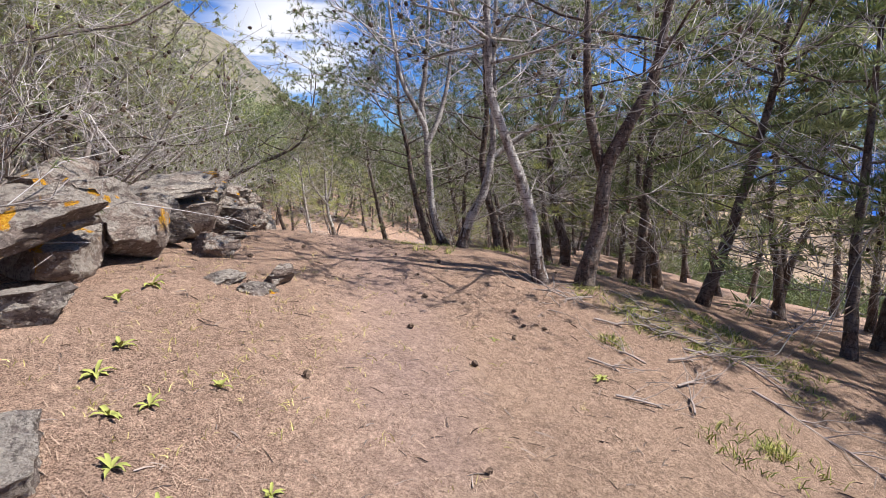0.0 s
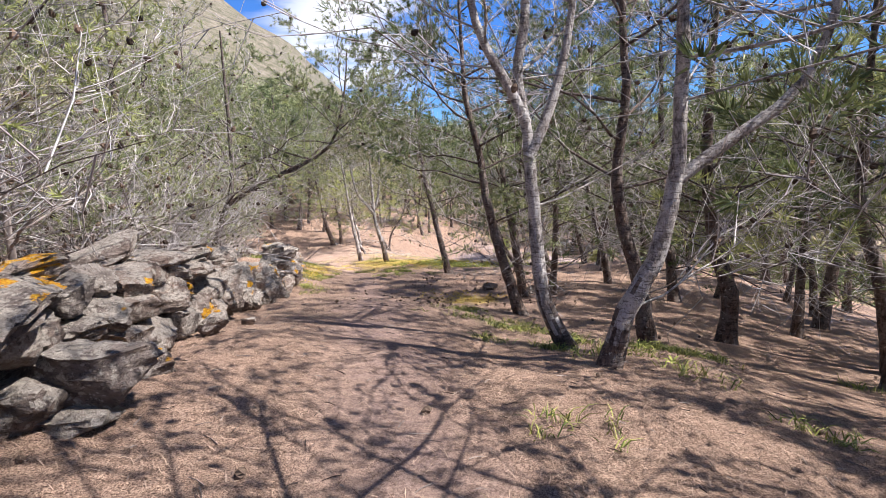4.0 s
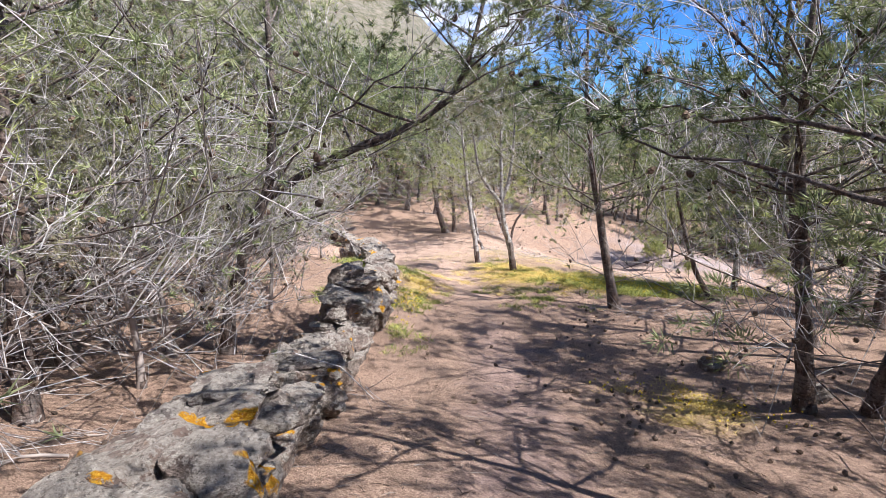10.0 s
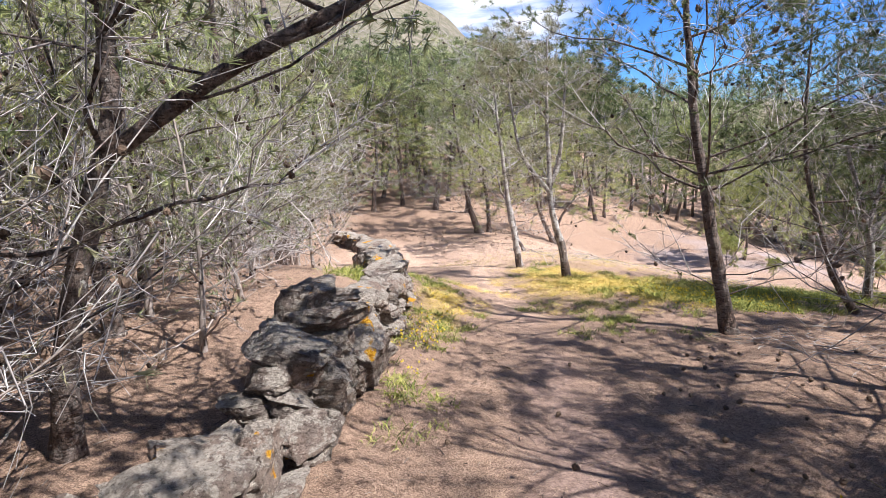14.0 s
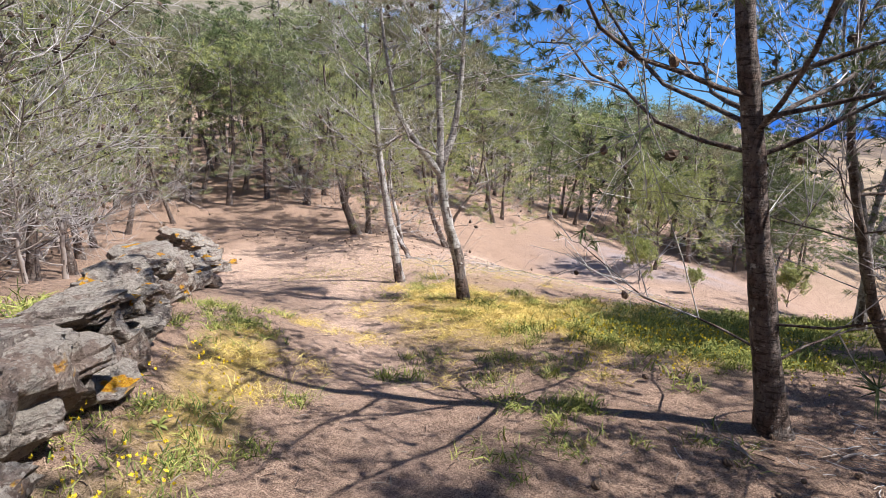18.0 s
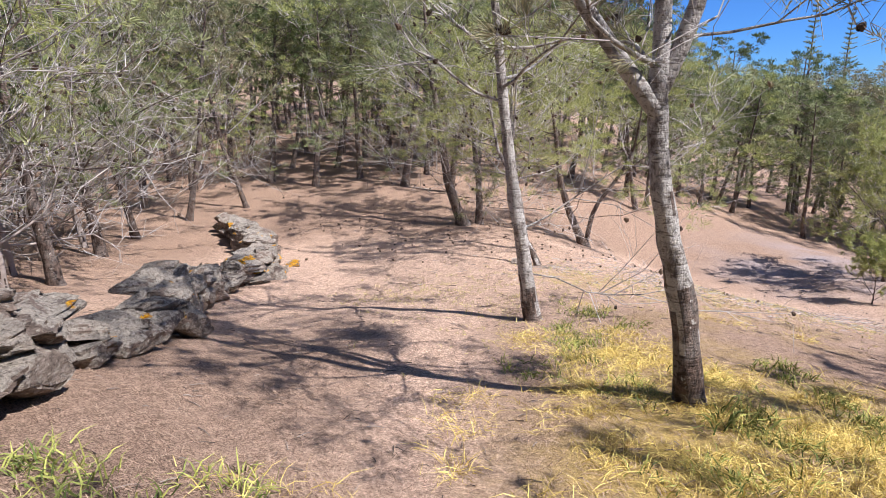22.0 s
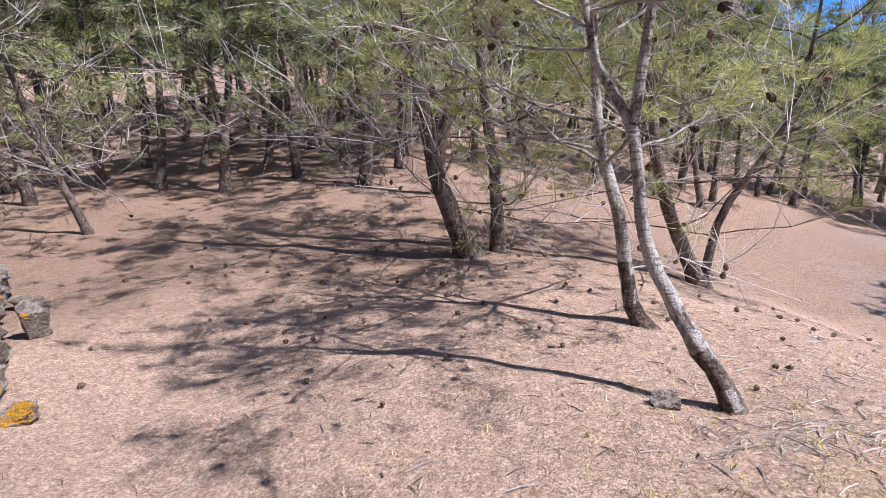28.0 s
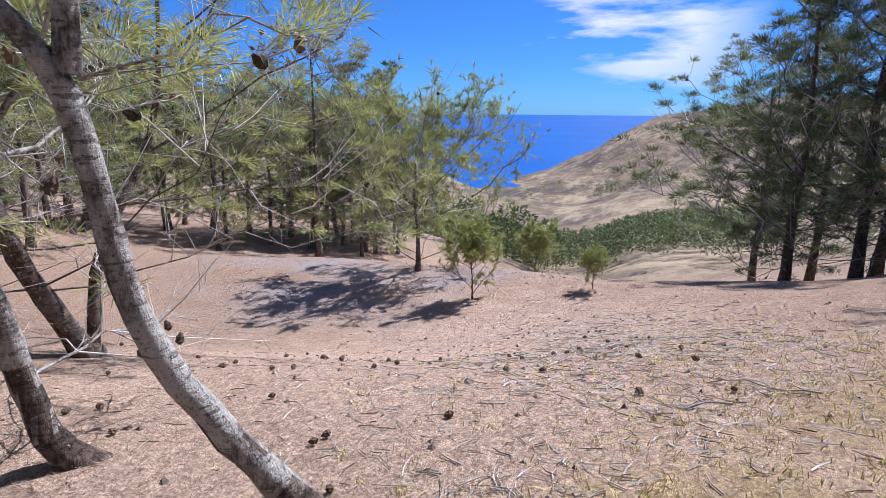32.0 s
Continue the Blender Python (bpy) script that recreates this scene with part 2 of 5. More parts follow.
def rock_material(name="lichened_rock", patch=0.63, spots=0.45):
    """Weathered volcanic stone: mottled brown to grey, pale lichen rosettes, a few orange patches."""
    m = Mat(name, 0.93, 0.2)
    p = m.geo.outputs["Position"]
    who = m.random()
    hue = m.mix(m.ramp(who, 0.2, 0.75), (0.215, 0.182, 0.165), (0.37, 0.268, 0.212))
    hue = m.mix(m.ramp(who, 0.78, 0.98), hue, (0.47, 0.40, 0.34))
    mottle = m.noise(8, 7, 0.72, p, (1, 1, 1.8))
    base = m.mix(m.ramp(mottle, 0.36, 0.64), m.mix(0.55, hue, (0.045, 0.036, 0.034)), m.mix(0.35, hue, (0.56, 0.47, 0.40)))
    base = m.mix(m.mul(m.ramp(m.noise(2.6, 4, 0.6, p), 0.5, 0.66), 0.5), base, (0.30, 0.19, 0.14))
    up = m.n.new("ShaderNodeSeparateXYZ")
    m.l.new(m.geo.outputs["Normal"], up.inputs[0])
    tops = m.ramp(up.outputs["Z"], 0.0, 0.8, (0.3, 0.3, 0.3), (1, 1, 1))
    warp = m.n.new("ShaderNodeVectorMath")
    warp.operation = 'ADD'
    wob = m.n.new("ShaderNodeTexNoise")
    wob.inputs["Scale"].default_value, wob.inputs["Detail"].default_value = 22, 3
    m.l.new(p, wob.inputs["Vector"])
    gain = m.n.new("ShaderNodeVectorMath")
    gain.operation = 'SCALE'
    gain.inputs["Scale"].default_value = 0.05
    m.l.new(wob.outputs["Color"], gain.inputs[0])
    m.l.new(p, warp.inputs[0])
    m.l.new(gain.outputs[0], warp.inputs[1])
    q = warp.outputs[0]
    pale = m.mix(m.ramp(m.noise(45, 4, 0.7, p), 0.38, 0.62), (0.41, 0.355, 0.30), (0.68, 0.615, 0.53))
    rosette = m.mul(m.ramp(m.voronoi(13, q), 0.26, 0.33, (1, 1, 1), (0, 0, 0)), m.ramp(m.noise(3.3, 3, 0.6, p), spots - 0.02, spots + 0.03))
    fleck = m.mul(m.ramp(m.voronoi(33, q), 0.24, 0.32, (1, 1, 1), (0, 0, 0)), m.ramp(m.noise(5.1, 3, 0.6, p), 0.42, 0.49))
    crust = m.ramp(m.mul(m.noise(4.2, 6, 0.68, p), m.mul(tops, 0.16), 'ADD'), 0.595, 0.63)
    c = m.mix(m.mul(crust, 0.7), base, pale)
    c = m.mix(m.mul(rosette, 0.8), c, pale)
    c = m.mix(m.mul(fleck, 0.7), c, pale)
    c = m.mix(m.mul(m.ramp(m.noise(36, 6, 0.75, p), 0.55, 0.61), 0.6), c, (0.06, 0.047, 0.041))
    orange = m.mul(m.mul(m.ramp(m.noise(3.1, 3, 0.5, p), patch, patch + 0.02), m.ramp(m.noise(24, 5, 0.7, p), 0.38, 0.45)), m.ramp(up.outputs["Z"], -0.3, 0.3))
    c = m.mix(orange, c, m.mix(m.ramp(m.noise(60, 3), 0.4, 0.6), (0.62, 0.25, 0.012), (0.82, 0.47, 0.04)))
    pits = m.noise(42, 6, 0.75, p)
    return m.done(c, m.mul(m.mul(pits, 0.7), m.noise(11, 6, 0.65, p, (1, 1, 2.2)), 'ADD'), 1.0, 0.09)


def plain_material(name, a, b, scale=8.0, rough=0.9, bump=0.0):
    m = Mat(name, rough, 0.2)
    n = m.noise(scale, 5, 0.65)
    return m.done(m.mix(m.ramp(m.mix(0.5, n, m.island()), 0.3, 0.7), a, b), n if bump else None, bump, 0.02)


M_GROUND = ground_material()
M_BARK = bark_material("pine_bark_grey", (0.46, 0.415, 0.385), (0.11, 0.09, 0.08), 0.65)
M_BARK_DARK = bark_material("pine_bark_dark", (0.185, 0.13, 0.105), (0.045, 0.033, 0.028), 0.14)
M_TWIG = plain_material("grey_twig", (0.27, 0.24, 0.23), (0.66, 0.62, 0.60), 9)
M_TWIG_DARK = plain_material("dead_twig", (0.07, 0.05, 0.042), (0.34, 0.28, 0.24), 9)
M_DEAD = plain_material("dead_branch", (0.15, 0.115, 0.10), (0.46, 0.40, 0.36), 9)
M_NEEDLE = needle_material("pine_needles_green", (0.075, 0.10, 0.045), (0.40, 0.45, 0.20), (0.42, 0.43, 0.22), 0.28)
M_NEEDLE_YELLOW = needle_material("pine_needles_yellow_green", (0.19, 0.225, 0.07), (0.56, 0.58, 0.22), (0.46, 0.47, 0.2), 0.36)
M_NEEDLE_DRY = needle_material("pine_needles_dry", (0.18, 0.17, 0.10), (0.40, 0.36, 0.22), (0.24, 0.26, 0.13), 0.28)
M_NEEDLE_DARK = needle_material("pine_needles_dark_green", (0.045, 0.068, 0.025), (0.21, 0.255, 0.10), (0.19, 0.21, 0.085), 0.22)
M_CONE = plain_material("pine_cone", (0.045, 0.032, 0.024), (0.20, 0.14, 0.10), 60)
M_ROCK = rock_material()
M_ROCK_WARM = rock_material("brown_rock_with_orange_lichen", 0.58, 0.56)
M_GRASS = plain_material("green_weed", (0.11, 0.15, 0.04), (0.47, 0.47, 0.13), 5)
M_STRAW = plain_material("dry_yellow_grass", (0.50, 0.36, 0.10), (0.90, 0.72, 0.24), 5)
M_SPROUT = plain_material("young_grass", (0.42, 0.38, 0.12), (0.78, 0.66, 0.26), 5)
M_CLOD = plain_material("earth_clod", (0.10, 0.075, 0.065), (0.42, 0.34, 0.30), 30)
M_FLOWER = plain_material("yellow_flower", (0.75, 0.55, 0.02), (0.85, 0.68, 0.05), 9, 0.7)
M_LITTER = plain_material("pine_straw", (0.13, 0.08, 0.056), (0.54, 0.39, 0.285), 4)


def sea_material():
    m = Mat("sea_water", 0.45, 0.25)
    c = m.mix(m.ramp(m.noise(0.006, 3), 0.3, 0.7), (0.002, 0.065, 0.30), (0.005, 0.105, 0.42))
    return m.done(c, m.noise(0.3, 5), 0.3, 0.3)


M_SEA = sea_material()


# ---- mesh helpers ----
def np_mesh(name, verts, faces, mats, smooth=True, index=None):
    """A mesh from an array of points and an array of triangles or quads."""
    me = bpy.data.meshes.new(name)
    verts, faces = np.asarray(verts, float), np.asarray(faces, int)
    k = faces.shape[1]
    me.vertices.add(len(verts))
    me.vertices.foreach_set("co", verts.ravel())
    me.loops.add(faces.size)
    me.loops.foreach_set("vertex_index", faces.ravel())
    me.polygons.add(len(faces))
    me.polygons.foreach_set("loop_start", np.arange(0, faces.size, k))
    me.polygons.foreach_set("loop_total", np.full(len(faces), k))
    for mt in mats if isinstance(mats, (list, tuple)) else [mats]:
        me.materials.append(mt)
    if index is not None:
        me.polygons.foreach_set("material_index", index)
    me.polygons.foreach_set("use_smooth", np.full(len(faces), smooth))
    me.update(calc_edges=True)
    return me


def part(name, me, parent, label="", kind=""):
    ob = new(name, me)
    ob.parent = parent
    return tagged(ob, label, kind=kind)


def root(name, x, y, z, turn=0.0, scale=1.0):
    ob = new(name)
    ob.empty_display_size = 0.2
    ob.matrix_basis = pose(x, y, z, 0, 0, turn) @ Matrix.Scale(scale, 4)
    return ob


def tubes(paths, radii, sides):
    """Closed-off tapering tubes along paths (n, k, 3) with radii (n, k): points and quads."""
    paths, radii = np.asarray(paths, float), np.asarray(radii, float)
    n, k = paths.shape[:2]
    d = np.gradient(paths, axis=1)
    d /= np.linalg.norm(d, axis=2, keepdims=True) + 1e-9
    ref = np.where(np.abs(d[:, :1, 2:]) > 0.8, np.array([[[1.0, 0.1, 0]]]), np.array([[[0, 0.1, 1.0]]]))
    u = np.cross(d, np.broadcast_to(ref, d.shape))
    u /= np.linalg.norm(u, axis=2, keepdims=True) + 1e-9
    v = np.cross(d, u)
    a = np.linspace(0, 2 * math.pi, sides, endpoint=False)
    ring = paths[:, :, None] + radii[:, :, None, None] * (np.cos(a)[:, None] * u[:, :, None] + np.sin(a)[:, None] * v[:, :, None])
    idx = np.arange(n * k * sides).reshape(n, k, sides)
    nxt = np.roll(idx, -1, axis=2)
    quads = np.stack([idx[:, :-1], nxt[:, :-1], nxt[:, 1:], idx[:, 1:]], -1).reshape(-1, 4)
    return ring.reshape(-1, 3), quads


def needles(rng, at, way, count, length, width, spread):
    """Tufts of narrow blades round the given points, along the given ways."""
    n = len(at)
    p = np.repeat(at, count, 0)
    d = np.repeat(way, count, 0) + rng.normal(0, spread, (n * count, 3))
    d /= np.linalg.norm(d, axis=1, keepdims=True) + 1e-9
    side = np.cross(d, rng.normal(0, 1, d.shape))
    side /= np.linalg.norm(side, axis=1, keepdims=True) + 1e-9
    ln = length * rng.uniform(0.6, 1.25, (n * count, 1))
    back = rng.uniform(0.0, 0.7, (n * count, 1)) * length * np.repeat(way, count, 0)
    a, b, c = p - back - side * width, p - back + side * width, p - back + d * ln
    v = np.stack([a, b, c], 1).reshape(-1, 3)
    return v, np.arange(len(v)).reshape(-1, 3)


def pads(rng, at, way, count, length, width, size):
    """Rounded, flattened tufts of needles round the given points, spreading outwards and up."""
    n = len(at)
    big = rng.uniform(0.6, 1.25, (n, 1))
    p, w, b = np.repeat(at, count, 0), np.repeat(way, count, 0), np.repeat(big, count, 0)
    d = unit(rng.normal(0, 1, (n * count, 3)) * [1, 1, 0.75] + 0.5 * w + [0, 0, 0.4])
    start = p + d * rng.uniform(0.15, 1.0, (n * count, 1)) * size * b * [1, 1, 0.55]
    d = unit(d + 0.5 * w + rng.normal(0, 0.3, d.shape))
    side = unit(np.cross(d, rng.normal(0, 1, d.shape))) * width
    tip = start + d * length * rng.uniform(0.7, 1.2, (n * count, 1))
    v = np.stack([start - side, start + side, tip], 1).reshape(-1, 3)
    return v, np.arange(len(v)).reshape(-1, 3)


def resample(points, k):
    points = np.asarray(points, float)
    s = np.r_[0, np.cumsum(np.linalg.norm(np.diff(points, axis=0), axis=1))]
    t = np.linspace(0, s[-1], k)
    out = np.stack([np.interp(t, s, points[:, i]) for i in range(3)], 1)
    soft = out.copy()
    soft[1:-1] = (out[:-2] + 2 * out[1:-1] + out[2:]) / 4
    return soft


# ---- the lie of the land ----
GX = np.array([-40.0, -16.0, -7.0, -2.5, 0.0, 2.5, 6.0, 12.0, 24.0])
GY = np.array([-25.0, -6.0, 1.0, 6.0, 11.0, 17.0, 25.0, 33.0, 46.0, 75.0])
GZ = np.array([[8.28, 4.96, 3.7, 2.57, 1.38, 0.12, -0.99, -1.38, -1.1, -0.03],
    [3.3, 1.46, 0.97, 0.43, -0.51, -1.74, -3.24, -4.32, -3.72, -0.96],
    [1.48, 0.65, 0.29, -0.45, -1.4, -2.03, -3.97, -4.65, -3.63, -1.09],
    [0.54, 0.08, 0.3, -0.55, -1.81, -2.24, -4.36, -4.57, -3.61, -1.18],
    [-0.07, -0.42, -0.05, -0.61, -1.97, -2.87, -4.18, -4.69, -3.91, -1.47],
    [-0.67, -1.19, -0.29, -1.13, -2.22, -2.91, -4.22, -5.2, -4.25, -2.12],
    [-1.37, -1.63, -1.34, -1.88, -2.29, -3.19, -4.87, -6.52, -4.84, -3.31],
    [-2.37, -2.71, -2.95, -3.14, -3.49, -3.59, -5.97, -6.7, -7.63, -5.4],
    [-4.37, -4.84, -5.09, -5.43, -6.16, -7.76, -9.78, -11.49, -9.08, -11.48]])
FB = np.array([-180, -120, -50, -24, -13, -8, -3, 1, 6, 35, 50, 58, 66, 73, 80, 88, 100, 130, 180.0])
FR = np.array([40, 100, 200, 320, 450, 800.0])
FZ = np.array([
    [0, 0, 0, -5, -10, -20], [4, 6, 8, 10, 12, 10], [1, 4, 8, 14, 45, 60], [-2, 3, 8, 30, 100, 110],
    [-2, 3, 11, 42, 108, 112], [-2, 3, 9, 36, 90, 84], [-2, 2, 7, 26, 66, 55], [-3, -1, 2, 10, 30, 26], [-4, -4, -3, 2, 6, 8], [-9, -12, -12, -12, -20, -40], [-11, -17, -18, -23, -45, -80],
    [-13, -22, -25, -34, -60, -90], [-14, -25, -35, -52, -56, -90], [-15, -26, -37, -50, -36, -90],
    [-13, -22, -30, -40, -10, -60], [-12, -20, -27, -28, 0, -30], [-10, -14, -15, -10, 5, 0], [-6, -8, -8, -5, 0, -5], [0, 0, 0, -5, -10, -20]], float)


def hermite(g, v):
    """Weights of smooth interpolation over the stations g."""
    v = np.clip(v, g[0], g[-1])
    k = np.clip(np.searchsorted(g, v) - 1, 0, len(g) - 2)
    h = g[k + 1] - g[k]
    u = (v - g[k]) / h
    n = len(g)
    d = np.zeros((n, n))
    for i in range(n):
        a, b = max(i - 1, 0), min(i + 1, n - 1)
        d[i, b] += 1 / (g[b] - g[a])
        d[i, a] -= 1 / (g[b] - g[a])
    w = ((u**3 - 2 * u**2 + u) * h)[:, None] * d[k] + ((u**3 - u**2) * h)[:, None] * d[k + 1]
    r = np.arange(len(v))
    w[r, k] += 2 * u**3 - 3 * u**2 + 1
    w[r, k + 1] += 3 * u**2 - 2 * u**3
    return w


def smooth01(v, a, b):
    t = np.clip((v - a) / (b - a), 0, 1)
    return t * t * (3 - 2 * t)


def bumps(x, y):
    return (0.035 * np.sin(1.7 * x + 0.6 * np.sin(1.1 * y)) * np.sin(1.3 * y + 0.7 * np.sin(0.9 * x + 1))
            + 0.018 * np.sin(4.1 * x + 1.3 * y) * np.sin(3.7 * y - 0.8 * x) + 0.008 * np.sin(9.3 * x - 2.1 * y + np.sin(5 * y)) * np.sin(8.1 * y))


def land(x, y):
    """Height of the ground."""
    x, y = np.atleast_1d(np.asarray(x, float)), np.atleast_1d(np.asarray(y, float))
    near = np.einsum('ni,ij,nj->n', hermite(GX, x), GZ, hermite(GY, y))
    dx, dy = x + 0.2, y - 25.5
    r, b = np.hypot(dx, dy), np.degrees(np.arctan2(dx, dy))
    far = np.einsum('ni,ij,nj->n', hermite(FB, b), FZ, hermite(FR, r))
    far = far + smooth01(r, 60, 300) * (1.6 * np.sin(x * 0.13 + 1.5 * np.sin(y * 0.05)) * np.sin(y * 0.11) + 5.0 * np.sin(x * 0.031 + 2 * np.sin(y * 0.017)) * np.sin(y * 0.027 + 1.3 * np.sin(x * 0.021)))
    out = np.maximum.reduce([GX[0] + 6 - x, x - GX[-1] + 2, GY[0] + 4 - y, y - GY[-1] + 10, np.zeros_like(x)])
    w = smooth01(out, 0, 22)
    return near * (1 - w) + far * w + bumps(x, y) * (1 - w)


def land1(x, y):
    return float(land(x, y)[0])


def spread_axis(lo, hi, step, far_lo, far_hi):
    core = np.arange(lo, hi, step)
    out_lo, out_hi, s = [], [], step
    p = lo
    while p > far_lo:
        s *= 1.13
        p -= s
        out_lo.append(p)
    s, p = step, core[-1]
    while p < far_hi:
        s *= 1.13
        p += s
        out_hi.append(p)
    return np.r_[out_lo[::-1], core, out_hi]


def path_x(y):
    """The middle of the trodden path."""
    return np.interp(y, [-8, -3, 0, 4, 8, 12, 16, 20, 25, 30], [-0.75, -0.25, 0.1, 0.1, 0.25, 0.5, 0.45, 0.0, -0.5, -1.5])


def wall_x(y):
    """The middle of the dry stone wall."""
    return np.interp(y, [-4, -1.2, 2.4, 3.8, 6.6, 8.5, 10.5, 13, 15.5, 16.6, 17.8, 19.0, 20.2, 21.4, 22.7, 24.2, 25.2, 26.2, 26.8, 27.5, 28.2, 29.2, 30.2], [-3.0, -2.3, -1.75, -1.58, -1.3, -1.4, -1.5, -1.45, -1.45, -1.55, -1.92, -2.1, -2.38, -2.55, -3.15, -3.65, -3.6, -3.5, -3.75, -4.15, -4.6, -5.4, -6.2])


def blob(x, y, cx, cy, rx, ry):
    return np.exp(-(((x - cx) / rx) ** 2 + ((y - cy) / ry) ** 2))


def build_ground():
    xs, ys = spread_axis(-7, 9, 0.14, -900, 1100), spread_axis(-8, 36, 0.14, -500, 1000)
    x, y = np.meshgrid(xs, ys)
    v = np.stack([x.ravel(), y.ravel(), land(x.ravel(), y.ravel())], 1)
    i = np.arange(x.size).reshape(x.shape)
    f = np.stack([i[:-1, :-1], i[:-1, 1:], i[1:, 1:], i[1:, :-1]], -1).reshape(-1, 4)
    me = np_mesh("ground", v, f, M_GROUND)
    x, y = v[:, 0], v[:, 1]
    r = np.hypot(x + 0.2, y - 25.5)
    marks = {
        # needle litter; the two added blobs thicken it and paint in canopy shade
        "litter": np.clip(1 - (0.3 + 0.4 * smooth01(y, 14, 20)) * np.exp(-((x - path_x(y)) / 0.55) ** 2) * smooth01(-y, -27, -22) - blob(x, y, 4, 29, 5, 4) - blob(x, y, -3, 26, 2, 4) - 0.6 * blob(x, y, 0, 26, 3, 3), 0, 1) + 0.7 * blob(x, y, 3.0, 9, 4.5, 9) + 0.8 * blob(x, y, -3, 35, 10, 7),
        "grey": 0.85 * blob(x, y, 10, 33, 3.5, 3.5) + 0.7 * blob(x, y, 14, 37, 5, 5) + 0.4 * blob(x, y, 5, 27.5, 3, 2),
        "dry": blob(x, y, 2.0, 19.6, 1.9, 2.6) + blob(x, y, -0.75, 15.9, 0.4, 1.5) + 0.8 * blob(x, y, 2.6, 10.6, 0.8, 1.0) + 0.5 * blob(x, y, 4, 24, 3, 2) + 0.45 * blob(x, y, 1.5, 25.6, 1.5, 1.0) + 0.6 * blob(x, y, -0.95, 17.4, 0.45, 0.8),
        "green": blob(x, y, 3.6, 18.6, 1.7, 2.0) + blob(x, y, 6.0, 20, 2.5, 1.4) + 0.7 * blob(x, y, 1.6, 5.2, 0.5, 2.2) + 0.6 * blob(x, y, -1.0, 14.6, 0.6, 1.2) + 0.6 * blob(x, y, 3, -0.5, 1.5, 2),
        # trodden path; the last blob paints tree shade on the slope beside it
        "worn_and_shaded": np.exp(-((x - path_x(y) - 0.1) / 0.6) ** 2) * (1 - 0.75 * smooth01(y, 11, 18)) * smooth01(y, -5, -2) * 0.85 + 0.5 * blob(x, y, 3.4, 9, 3, 6),
        "far": np.maximum(smooth01(r, 55, 110), smooth01(r, 24, 40) * smooth01(np.degrees(np.arctan2(x + 0.2, y - 25.5)), 50, 58)),
        "scrub": smooth01(-np.degrees(np.arctan2(x + 0.2, y - 25.5)), -40, -15),
    }
    for key, val in marks.items():
        me.attributes.new(key, 'FLOAT', 'POINT').data.foreach_set("value", np.clip(val, 0, 1.6).astype(np.float32))
    tagged(new("ground", me), "pine-needle covered earth slope with a trodden path", "ground", kind="structure")


build_ground()
sea_me = np_mesh("sea", [(-4600, -4600, -50), (4600, -4600, -50), (4600, 4600, -50), (-4600, 4600, -50)], [(0, 1, 2, 3)], M_SEA, False)
tagged(new("sea", sea_me), "deep blue open sea to the horizon", "water", kind="structure")


# ---- pines ----
def branch_paths(rng, start, way, length, k, wobble, lift):
    """Curving paths from the given starts."""
    n = len(start)
    u = np.linspace(0, 1, k)[None, :, None]
    bend = np.cumsum(rng.normal(0, wobble, (n, k, 3)), axis=1)
    bend -= bend[:, :1]
    p = start[:, None] + way[:, None] * length[:, None, None] * u + bend * length[:, None, None] * u
    p[:, :, 2] += lift * length[:, None] * (u[:, :, 0] ** 2)
    return p


def unit(v):
    return v / (np.linalg.norm(v, axis=-1, keepdims=True) + 1e-9)


